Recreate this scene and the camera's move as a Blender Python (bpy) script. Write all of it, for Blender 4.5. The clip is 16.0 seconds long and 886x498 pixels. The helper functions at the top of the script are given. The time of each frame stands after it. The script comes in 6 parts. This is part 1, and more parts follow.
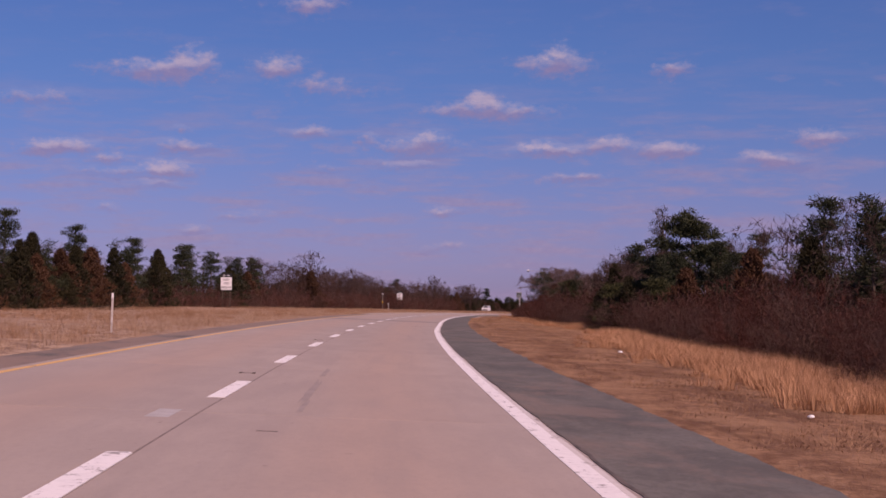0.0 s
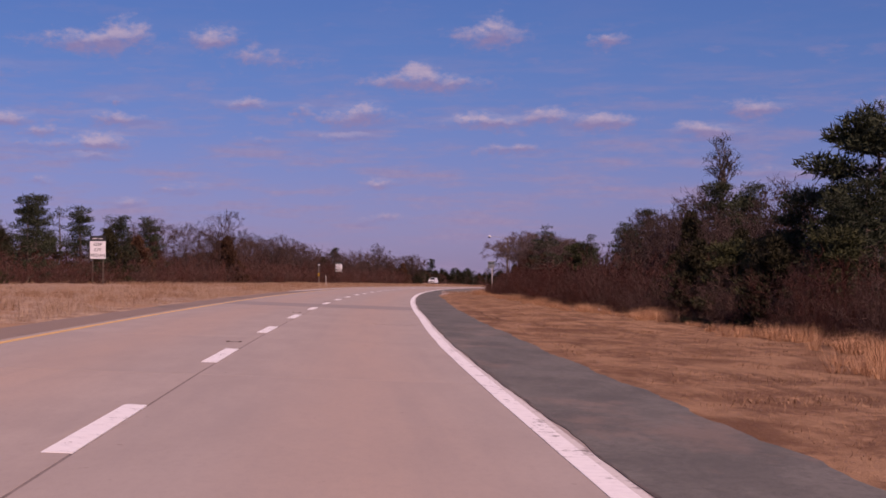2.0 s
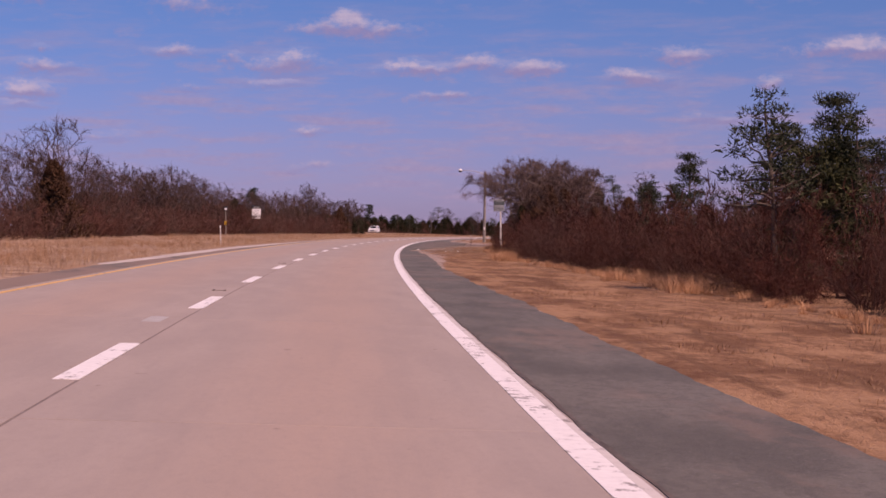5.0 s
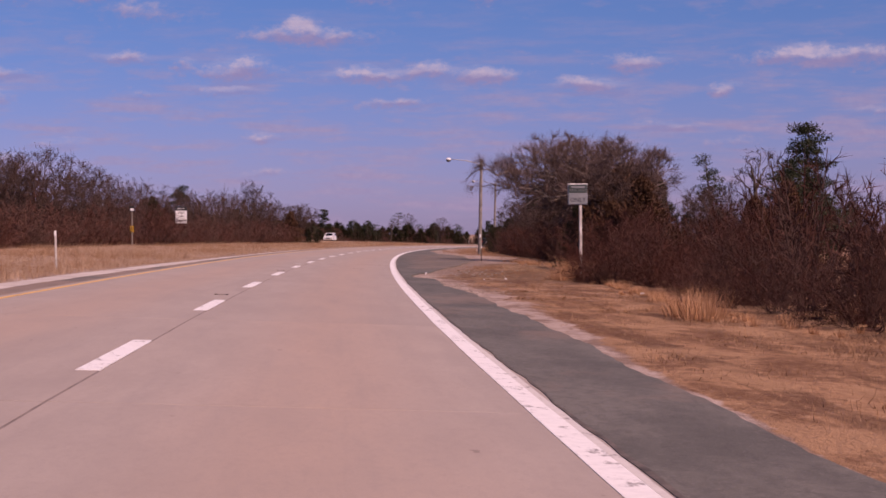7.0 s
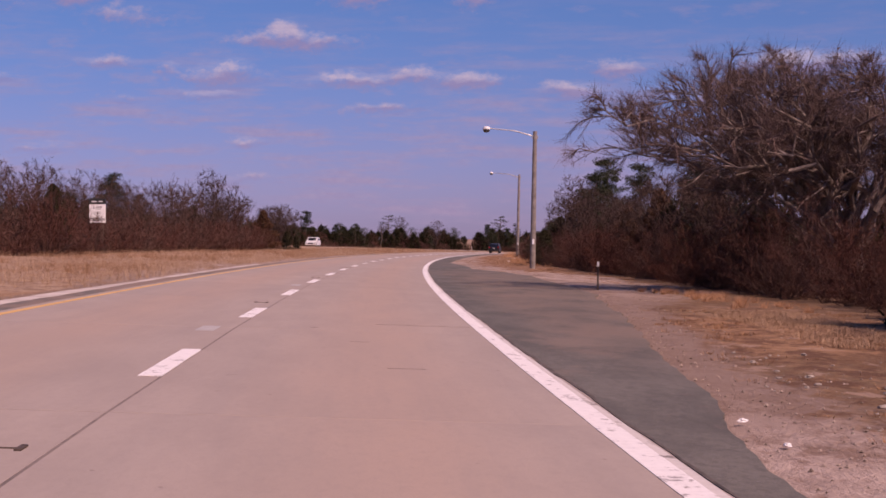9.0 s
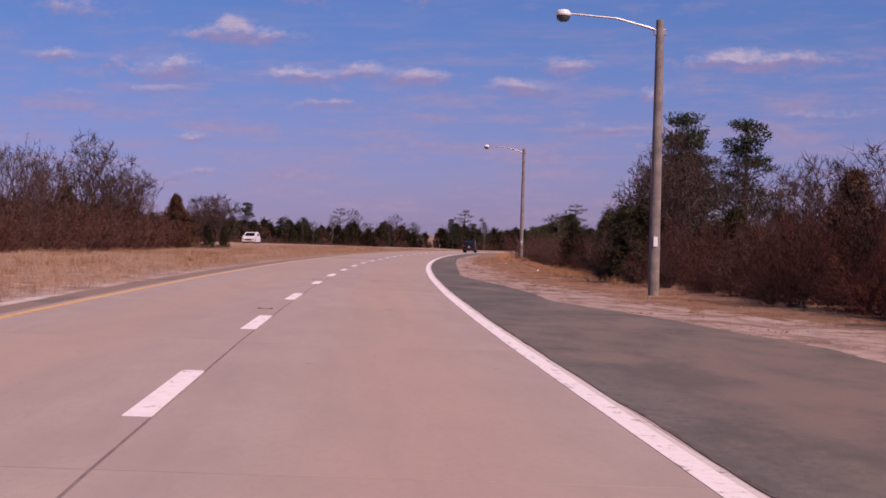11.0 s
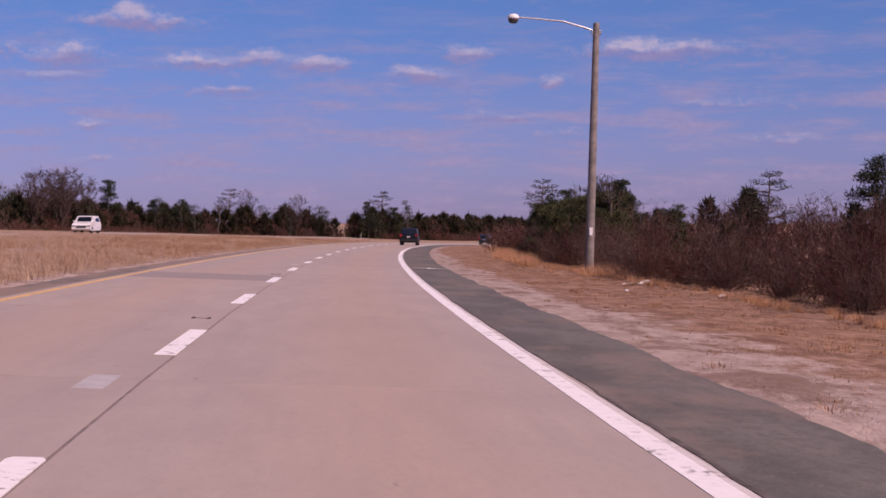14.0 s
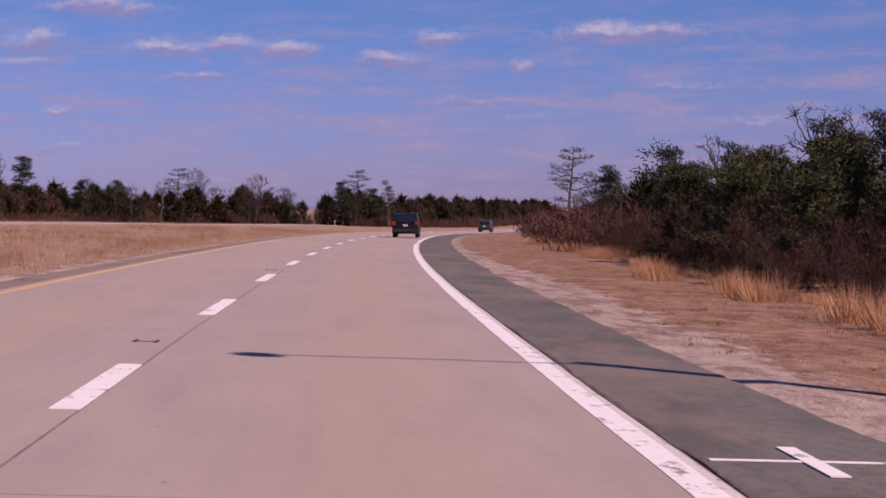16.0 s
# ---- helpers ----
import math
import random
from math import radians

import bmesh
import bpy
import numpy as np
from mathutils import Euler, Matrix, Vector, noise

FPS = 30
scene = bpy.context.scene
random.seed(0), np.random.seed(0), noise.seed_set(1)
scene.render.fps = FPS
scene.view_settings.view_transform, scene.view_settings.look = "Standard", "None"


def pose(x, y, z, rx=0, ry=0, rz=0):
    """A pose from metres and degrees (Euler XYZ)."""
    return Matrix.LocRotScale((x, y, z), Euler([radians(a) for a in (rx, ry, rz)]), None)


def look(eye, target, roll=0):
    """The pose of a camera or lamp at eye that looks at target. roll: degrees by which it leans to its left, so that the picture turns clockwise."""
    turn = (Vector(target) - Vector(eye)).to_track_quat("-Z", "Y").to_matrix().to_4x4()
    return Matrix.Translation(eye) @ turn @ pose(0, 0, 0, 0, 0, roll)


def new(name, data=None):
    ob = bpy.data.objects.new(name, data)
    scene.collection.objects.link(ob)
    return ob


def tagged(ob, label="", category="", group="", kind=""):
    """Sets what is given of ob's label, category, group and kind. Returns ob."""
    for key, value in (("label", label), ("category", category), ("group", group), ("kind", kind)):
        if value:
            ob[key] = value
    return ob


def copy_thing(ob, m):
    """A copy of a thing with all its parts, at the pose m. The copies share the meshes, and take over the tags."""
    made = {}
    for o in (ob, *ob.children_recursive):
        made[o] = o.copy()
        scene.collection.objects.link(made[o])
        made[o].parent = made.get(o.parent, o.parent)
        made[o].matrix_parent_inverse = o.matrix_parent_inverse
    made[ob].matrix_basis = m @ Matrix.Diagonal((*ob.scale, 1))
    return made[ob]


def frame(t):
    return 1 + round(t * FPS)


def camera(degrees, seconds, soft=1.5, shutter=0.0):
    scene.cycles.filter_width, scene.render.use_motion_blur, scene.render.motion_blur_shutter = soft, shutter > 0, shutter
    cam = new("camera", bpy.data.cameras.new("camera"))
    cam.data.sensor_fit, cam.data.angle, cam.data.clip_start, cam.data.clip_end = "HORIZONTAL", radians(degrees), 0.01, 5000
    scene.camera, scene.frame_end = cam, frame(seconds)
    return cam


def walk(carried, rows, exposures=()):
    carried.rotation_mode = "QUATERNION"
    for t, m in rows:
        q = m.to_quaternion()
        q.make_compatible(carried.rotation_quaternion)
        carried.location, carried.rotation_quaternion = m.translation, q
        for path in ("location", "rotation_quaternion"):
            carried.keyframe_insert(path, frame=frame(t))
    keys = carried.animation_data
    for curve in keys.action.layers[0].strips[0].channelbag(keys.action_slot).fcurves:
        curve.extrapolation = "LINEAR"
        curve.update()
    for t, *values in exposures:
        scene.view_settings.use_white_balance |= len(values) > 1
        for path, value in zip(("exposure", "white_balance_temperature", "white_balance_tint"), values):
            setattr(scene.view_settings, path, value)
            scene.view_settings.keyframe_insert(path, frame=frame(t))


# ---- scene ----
# The camera and its drive along the lane: seconds, eye, heading to the right, pitch up, roll.
cam = camera(29.03, 16.0, soft=1.65)
PATH = [
    (0, 1.995, 0.005, 1.265, 2.169, 1.983, 0.276),
    (0.5, 1.967, 11.512, 1.302, 2.705, 1.756, -0.037),
    (1, 1.980, 23.099, 1.383, 3.279, 1.481, -0.020),
    (1.5, 2.059, 34.765, 1.388, 3.854, 1.272, -0.221),
    (2, 2.231, 46.509, 1.464, 4.283, 1.033, -0.056),
    (2.5, 2.527, 58.330, 1.521, 4.642, 0.764, -0.053),
    (3, 2.924, 70.042, 1.522, 5.015, 0.013, 0.046),
    (3.5, 3.380, 81.830, 1.586, 5.333, -1.300, -0.145),
    (4, 3.852, 93.695, 1.652, 5.820, -1.373, -0.002),
    (4.2, 4.036, 98.464, 1.696, 5.972, -0.877, -0.354),
    (4.7, 4.487, 110.285, 1.711, 6.348, -0.811, -0.332),
    (5.25, 5.061, 123.286, 1.723, 6.843, -0.647, -0.277),
    (5.8, 5.717, 136.283, 1.730, 7.344, -0.482, -0.223),
    (6.3, 6.385, 148.095, 1.732, 7.734, -0.416, -0.201),
    (6.5, 6.706, 152.819, 1.754, 7.898, -0.483, -0.127),
    (7, 7.580, 164.681, 1.700, 8.182, -0.503, -0.369),
    (7.5, 8.520, 176.618, 1.768, 8.249, -0.513, -0.449),
    (8, 9.486, 188.631, 1.763, 8.293, -0.394, -0.346),
    (8.5, 10.465, 200.942, 1.697, 8.461, -0.209, -0.524),
    (9, 11.475, 213.331, 1.721, 8.722, -0.350, -0.264),
    (9.5, 12.567, 225.794, 1.788, 8.970, -0.529, 0.388),
    (9.7, 13.039, 230.799, 1.775, 9.111, -0.497, 0.489),
    (10.2, 14.420, 243.698, 1.749, 9.564, -0.491, 0.407),
    (10.75, 16.042, 257.877, 1.715, 10.148, -0.478, 0.200),
    (11.3, 17.772, 272.043, 1.676, 10.734, -0.465, -0.006),
    (11.8, 19.437, 284.910, 1.636, 11.190, -0.460, -0.089),
    (12, 20.177, 290.268, 1.637, 11.525, -0.533, 0.028),
    (12.5, 22.118, 303.706, 1.575, 12.169, -0.744, 0.189),
    (13, 24.186, 317.205, 1.469, 12.756, -0.801, 0.499),
    (13.5, 26.379, 330.765, 1.403, 13.384, -0.771, 0.159),
    (14, 28.645, 344.116, 1.401, 13.790, -0.889, -0.007),
    (14.5, 31.039, 357.524, 1.327, 14.073, -0.985, 0.394),
    (15, 33.560, 370.990, 1.384, 14.401, -1.171, 0.220),
    (15.5, 36.187, 384.515, 1.194, 14.523, -1.078, 0.004),
    (16, 38.899, 398.104, 1.196, 14.753, -1.402, -0.404),
]


def aim(x, y, z, turn, pitch, roll):
    return pose(x, y, z, 90 + pitch, 0, -turn) @ pose(0, 0, 0, 0, 0, roll)


walk(cam, [(t, aim(*row)) for t, *row in PATH], [(t, 0.0 + e, k, tint) for t, e, k, tint in ((0, -0.15, 7900, 52), (2, -0.14, 7900, 52), (3, -0.12, 7900, 52), (3.5, 0.02, 8000, 51), (4, 0.05, 8100, 51), (6.5, 0.04, 8100, 51), (9, 0.04, 8100, 51), (12, 0.02, 7600, 48), (16, 0.05, 7500, 47))])

# ---- world, sun ----
SUN_AZ, SUN_EL = 144.6, 45.0


def node(tree, kind, **values):
    n = tree.nodes.new(kind)
    for key, value in values.items():
        if key.startswith("in_"):
            n.inputs[int(key[3:])].default_value = value
        elif key == "operation":
            n.operation = value
        elif key == "data_type":
            n.data_type = value
        elif key == "blend_type":
            n.blend_type = value
        elif key == "interpolation_type":
            n.interpolation_type = value
        elif key == "gradient_type":
            n.gradient_type = value
    return n


class Net:
    """Short forms for building a node tree."""

    def __init__(self, tree):
        self.tree = tree

    def link(self, a, b):
        self.tree.links.new(a, b)

    def feed(self, n, index, value):
        if isinstance(value, bpy.types.NodeSocket):
            self.link(value, n.inputs[index])
        elif value is not None:
            n.inputs[index].default_value = value

    def math(self, op, a, b=None, c=None, clamp=False):
        n = node(self.tree, "ShaderNodeMath", operation=op)
        n.use_clamp = clamp
        for i, v in enumerate((a, b, c)):
            self.feed(n, i, v)
        return n.outputs[0]

    def step(self, value, low, high, to0=0.0, to1=1.0):
        n = node(self.tree, "ShaderNodeMapRange", interpolation_type="SMOOTHSTEP")
        for i, v in enumerate((value, low, high, to0, to1)):
            self.feed(n, i, v)
        return n.outputs[0]

    def mix(self, fac, a, b, blend="MIX"):
        n = node(self.tree, "ShaderNodeMix", data_type="RGBA", blend_type=blend)
        self.feed(n, 0, fac)
        for i, v in ((6, a), (7, b)):
            self.feed(n, i, (*v, 1.0) if isinstance(v, tuple) and len(v) == 3 else v)
        return n.outputs[2]

    def noise(self, vec, scale, detail=4.0, rough=0.55, distort=0.0):
        n = node(self.tree, "ShaderNodeTexNoise")
        if vec is not None:
            self.link(vec, n.inputs["Vector"])
        n.inputs["Scale"].default_value, n.inputs["Detail"].default_value = scale, detail
        n.inputs["Roughness"].default_value, n.inputs["Distortion"].default_value = rough, distort
        return n.outputs[0]

    def scaled(self, vec, xyz):
        n = node(self.tree, "ShaderNodeVectorMath", operation="MULTIPLY")
        self.link(vec, n.inputs[0])
        n.inputs[1].default_value = xyz
        return n.outputs[0]

    def split(self, vec):
        n = node(self.tree, "ShaderNodeSeparateXYZ")
        self.link(vec, n.inputs[0])
        return n.outputs[0], n.outputs[1], n.outputs[2]

    def join(self, x, y, z=0.0):
        n = node(self.tree, "ShaderNodeCombineXYZ")
        for i, v in enumerate((x, y, z)):
            self.feed(n, i, v)
        return n.outputs[0]


world = bpy.data.worlds.new("sky")
scene.world = world
world.use_nodes = True
wt = world.node_tree
wt.nodes.clear()
w = Net(wt)
sky = wt.nodes.new("ShaderNodeTexSky")
sky.sky_type, sky.sun_disc = "NISHITA", False
sky.sun_elevation, sky.sun_rotation = radians(SUN_EL), radians(SUN_AZ)
sky.altitude, sky.air_density, sky.dust_density, sky.ozone_density = 0.0, 1.0, 0.3, 3.0
way = wt.nodes.new("ShaderNodeTexCoord").outputs["Generated"]
wx, wy, wz = w.split(way)
azim = w.math("MULTIPLY", w.math("ARCTAN2", wx, wy), 57.2958)
elev = w.math("MULTIPLY", w.math("ARCSINE", wz), 57.2958)
flat = w.join(w.math("MULTIPLY", azim, 0.6), elev, 0.0)
n_big = w.math("SUBTRACT", w.noise(flat, 1.3, 5.0, 0.6), 0.5)
n_fine = w.math("SUBTRACT", w.noise(flat, 4.5, 4.0, 0.6), 0.5)
# Fair-weather cumulus: azimuth, elevation, half width, half height, in degrees, and how thick.
CLOUDS = [
    (-7.2, 7.74, 1.77, 0.35, 1.00), (-6.1, 8.06, 0.67, 0.52, 1.00), (-3.4, 7.90, 0.94, 0.35, 0.90), (6.0, 8.07, 1.14, 0.43, 0.85),
    (6.0, 8.41, 0.52, 0.43, 0.90), (9.8, 7.96, 0.75, 0.24, 0.80), (3.8, 6.54, 1.98, 0.28, 1.00), (3.5, 6.82, 0.67, 0.43, 1.10),
    (-11.3, 6.80, 1.56, 0.24, 0.60), (-10.4, 5.16, 1.29, 0.28, 1.00), (-8.9, 4.83, 0.83, 0.19, 0.70), (-8.5, 4.43, 1.56, 0.19, 0.70),
    (-6.5, 5.26, 1.14, 0.24, 0.80), (-7.0, 4.49, 1.00, 0.28, 0.95), (-7.4, 4.07, 0.83, 0.16, 0.60), (-2.3, 5.78, 0.96, 0.21, 0.80),
    (-1.7, 4.66, 0.54, 0.16, 0.50), (-0.3, 5.61, 0.42, 0.19, 0.55), (1.4, 5.36, 1.46, 0.31, 0.90), (1.6, 5.63, 0.73, 0.28, 0.80),
    (0.9, 4.77, 0.87, 0.16, 0.60), (5.8, 5.22, 1.56, 0.26, 1.00), (5.4, 5.37, 0.62, 0.28, 1.00), (7.9, 5.37, 0.83, 0.31, 0.90),
    (9.7, 5.24, 1.29, 0.28, 1.00), (6.8, 4.32, 1.00, 0.17, 0.70), (13.1, 4.86, 1.14, 0.28, 1.00), (14.7, 5.61, 1.14, 0.31, 0.90),
    (2.2, 3.17, 0.54, 0.17, 0.70), (-9.0, 3.25, 0.54, 0.17, 0.60), (-4.5, 2.99, 0.87, 0.16, 0.60), (-6.1, 2.60, 0.67, 0.16, 0.60),
    (2.3, 2.00, 0.87, 0.16, 0.50), (-1.8, 7.34, 1.29, 0.33, 0.45), (-6.6, 5.86, 0.29, 0.16, 0.60), (-2.4, 9.99, 1.08, 0.33, 0.80),
    (21.2, 5.61, 2.60, 0.31, 1.00), (20.0, 5.78, 1.04, 0.31, 1.00), (17.5, 4.70, 0.46, 0.21, 0.80), (25.0, 2.71, 1.25, 0.21, 0.60),
    (23.5, 3.89, 2.29, 0.16, 0.50), (17.8, 2.94, 0.83, 0.19, 0.45), (15.7, 3.52, 1.25, 0.16, 0.40),
]
bend = w.math("SUBTRACT", w.noise(flat, 0.55, 3.0, 0.55), 0.5)
curl = w.math("SUBTRACT", w.noise(w.scaled(flat, (1.0, 1.0, 0.0)), 1.7, 4.0, 0.6), 0.5)
caz = w.math("ADD", azim, w.math("MULTIPLY", n_big, 1.5))
cel = w.math("ADD", elev, w.math("ADD", w.math("MULTIPLY", bend, 0.5), w.math("MULTIPLY", curl, 0.55)))
field, lift = None, None
for ca, ce, hw, hh, full in CLOUDS:
    dx = w.math("DIVIDE", w.math("SUBTRACT", caz, ca), hw * 1.45)
    dy = w.math("DIVIDE", w.math("SUBTRACT", cel, ce), hh * 1.5)
    below = w.math("MULTIPLY", w.math("MINIMUM", dy, 0.0), 0.6)
    rr = w.math("ADD", w.math("MULTIPLY", dx, dx), w.math("ADD", w.math("MULTIPLY", dy, dy), w.math("MULTIPLY", below, below)))
    one = w.math("MULTIPLY", w.math("SUBTRACT", 1.0, w.math("SQRT", rr)), full)
    field = one if field is None else w.math("MAXIMUM", field, one)
    up = w.math("MULTIPLY", w.math("MAXIMUM", one, 0.0), dy)
    lift = up if lift is None else w.math("ADD", lift, up)
body = w.math("ADD", field, w.math("ADD", w.math("MULTIPLY", n_big, 1.5), w.math("MULTIPLY", n_fine, 1.15)))
mask = w.step(body, -0.05, 0.95, 0.0, 0.74)
veil = w.math("MULTIPLY", w.step(w.noise(w.join(w.math("MULTIPLY", azim, 0.16), elev), 1.6, 5.0, 0.6), 0.42, 0.7), w.step(elev, 9.0, 2.5, 0.05, 0.75))
puff = w.math("MULTIPLY", w.step(w.noise(w.join(w.math("MULTIPLY", azim, 0.45), w.math("MULTIPLY", elev, 1.5)), 0.85, 6.0, 0.62), 0.52, 0.72), w.step(elev, 10.0, 5.0, 0.1, 0.42))
mask = w.math("MAXIMUM", mask, w.math("MAXIMUM", veil, puff))
bright = w.math("ADD", w.step(lift, -0.12, 0.3), w.math("MULTIPLY", n_fine, 0.5), clamp=True)
cloud = w.mix(bright, (2.35, 2.45, 4.3), (4.6, 4.9, 6.0))
haze = w.mix(w.step(elev, 0.0, 9.0), (0.335, 0.40, 0.86), (0.185, 0.455, 0.83))
clear = w.mix(1.0, sky.outputs[0], haze, "MULTIPLY")
bg = wt.nodes.new("ShaderNodeBackground")
w.link(w.mix(mask, clear, cloud), bg.inputs[0])
bg.inputs[1].default_value = 0.1
out = wt.nodes.new("ShaderNodeOutputWorld")
w.link(bg.outputs[0], out.inputs[0])

sun = bpy.data.lights.new("sun", "SUN")
sun.energy, sun.angle, sun.color = 4.2, radians(0.55), (1.0, 0.93, 0.82)
a, e = radians(SUN_AZ), radians(SUN_EL)
new("sun", sun).matrix_world = look((math.sin(a) * math.cos(e) * 60, math.cos(a) * math.cos(e) * 60, math.sin(e) * 60), (0, 0, 0))

# ---- the road's line in plan: s along the lane line, d to the right of it ----
S = np.arange(-260.0, 1100.0, 2.0)
u = np.clip(S, 0, 460) / 400
KAPPA = (0.3896 + 0.394 * u - 0.2731 * u * u + 0.33 * np.clip((S - 430) / 60, 0, 1)) / 1000
TH = np.concatenate([[0], np.cumsum(KAPPA[1:] + KAPPA[:-1])])
TH = TH - np.interp(0, S, TH) - 0.00245
XX = np.concatenate([[0], np.cumsum(np.sin(TH[1:]) + np.sin(TH[:-1]))])
YY = np.concatenate([[0], np.cumsum(np.cos(TH[1:]) + np.cos(TH[:-1]))])
XX, YY = XX - np.interp(0, S, XX), YY - np.interp(0, S, YY)
BANK, CYCLE, PHASE = 0.0379, 12.19, 1.967


def rise(s):
    q = np.clip(s, -40, 620) / 100
    dip = np.interp(s, [500, 540, 570, 600, 630, 660, 700, 760], [0, -0.1, -0.26, -0.5, -0.82, -1.2, -1.65, -2.1])
    return 0.52717 * q - 0.12602 * q**2 - 0.01121 * q**3 + 0.001973 * q**4 + dip


def ground_z(s, d):
    return rise(s) - BANK * np.clip(d, -38, 5.2) - 0.03 * (np.clip(d, 5.2, 14) - 5.2)


def spot(s, d, dz=0.0):
    """A point on the ground, raised by dz."""
    s, d = np.asarray(s, float), np.asarray(d, float)
    h = np.interp(s, S, TH)
    return np.stack([np.interp(s, S, XX) + d * np.cos(h), np.interp(s, S, YY) - d * np.sin(h), ground_z(s, d) + dz], -1)


def stand(s, d, turn=0.0, dz=0.0, size=1.0, tall=None, lean=0.0):
    """The pose of a thing that stands upright on the ground, facing along the road."""
    x, y, z = spot(s, d, dz)
    m = pose(x, y, z, 0, 0, -math.degrees(float(np.interp(s, S, TH))) + turn) @ pose(0, 0, 0, 0, lean, 0)
    return m @ Matrix.Diagonal((size, size, tall or size, 1))


def lie(s, d, dz=0.0):
    """The pose of a thing that lies on the banked pavement."""
    x, y, z = spot(s, d, dz)
    grade = math.degrees(math.atan(float(rise(s + 1) - rise(s - 1)) / 2))
    return pose(x, y, z, 0, 0, -math.degrees(float(np.interp(s, S, TH)))) @ pose(0, 0, 0, grade, math.degrees(math.atan(BANK)), 0)


# ---- materials ----
def material(name, build, rough=0.8, metal=0.0, spec=0.3):
    m = bpy.data.materials.new(name)
    m.use_nodes = True
    n = Net(m.node_tree)
    b = m.node_tree.nodes["Principled BSDF"]
    b.inputs["Roughness"].default_value, b.inputs["Metallic"].default_value = rough, metal
    b.inputs["Specular IOR Level"].default_value = spec
    col = build(n, b)
    if isinstance(col, tuple):
        b.inputs["Base Color"].default_value = (*col, 1.0)
    elif col is not None:
        n.link(col, b.inputs["Base Color"])
    return m


def place_vec(n):
    return node(n.tree, "ShaderNodeNewGeometry").outputs["Position"]


def uv_vec(n):
    return node(n.tree, "ShaderNodeTexCoord").outputs["UV"]


def own_vec(n):
    return node(n.tree, "ShaderNodeTexCoord").outputs["Object"]


def chance(n):
    return node(n.tree, "ShaderNodeObjectInfo").outputs["Random"]


def island(n):
    return node(n.tree, "ShaderNodeNewGeometry").outputs["Random Per Island"]


def bump(n, b, height, strength, distance):
    k = node(n.tree, "ShaderNodeBump")
    k.inputs["Strength"].default_value, k.inputs["Distance"].default_value = strength, distance
    n.link(height, k.inputs["Height"])
    n.link(k.outputs[0], b.inputs["Normal"])


def simple(name, low, high, scale=6.0, rough=0.7, metal=0.0, spec=0.3, relief=0.0):
    """Two tones mixed by a coarse and a fine noise, with a little relief."""

    def build(n, b):
        p = own_vec(n)
        coarse, fine = n.noise(p, scale, 4.0), n.noise(p, scale * 9, 3.0)
        t = n.step(n.math("ADD", n.math("MULTIPLY", coarse, 0.7), n.math("MULTIPLY", fine, 0.3)), 0.3, 0.7)
        if relief:
            bump(n, b, fine, 0.5, relief)
        return n.mix(t, low, high)

    return material(name, build, rough, metal, spec)


def concrete_look(n, b):
    p, own = place_vec(n), own_vec(n)
    x, y, z = n.split(own)
    luck = chance(n)
    lay = n.join(n.math("ADD", x, n.math("MULTIPLY", luck, 57.0)), n.math("ADD", y, n.math("MULTIPLY", luck, 131.0)))
    far = n.scaled(lay, (1.0, 0.22, 1.0))
    grain, fine = n.noise(p, 60.0, 3.0, 0.7), n.noise(n.scaled(lay, (1.0, 0.35, 1.0)), 14.0, 4.0, 0.7)
    mottle = n.noise(far, 1.3, 6.0, 0.66)
    streak = n.noise(n.scaled(lay, (2.4, 0.1, 1.0)), 1.0, 4.0, 0.6)
    base = n.mix(n.step(mottle, 0.36, 0.64), (0.37, 0.305, 0.264), (0.412, 0.339, 0.292))
    # Tan wear between the wheel paths and greyer paths beside it.
    shift = n.math("MULTIPLY", n.math("SUBTRACT", n.noise(far, 0.5, 5.0, 0.65), 0.5), 1.1)
    mid = n.step(n.math("ABSOLUTE", n.math("ADD", x, shift)), 1.5, 0.0)
    base = n.mix(n.math("MULTIPLY", mid, n.step(mottle, 0.25, 0.75, 0.42, 0.66)), base, (0.45, 0.315, 0.24))
    base = n.mix(n.step(streak, 0.48, 0.7, 0.0, 0.2), base, (0.27, 0.232, 0.212))
    base = n.mix(n.step(fine, 0.45, 0.7, 0.0, 0.16), base, (0.24, 0.2, 0.18))
    base = n.mix(n.step(grain, 0.35, 0.7, 0.0, 0.2), base, (0.22, 0.19, 0.175))
    base = n.mix(n.math("MULTIPLY", luck, 0.2), base, (0.28, 0.238, 0.216))
    blotch = n.noise(far, 0.6, 6.0, 0.7)
    base = n.mix(n.step(blotch, 0.5, 0.66, 0.0, 0.12), base, (0.26, 0.208, 0.182))
    speck = n.noise(n.scaled(p, (1.0, 0.6, 1.0)), 6.0, 2.0, 0.5)
    base = n.mix(n.step(speck, 0.74, 0.78, 0.0, 0.55), base, (0.16, 0.125, 0.108))
    bump(n, b, grain, 0.35, 0.004)
    return base


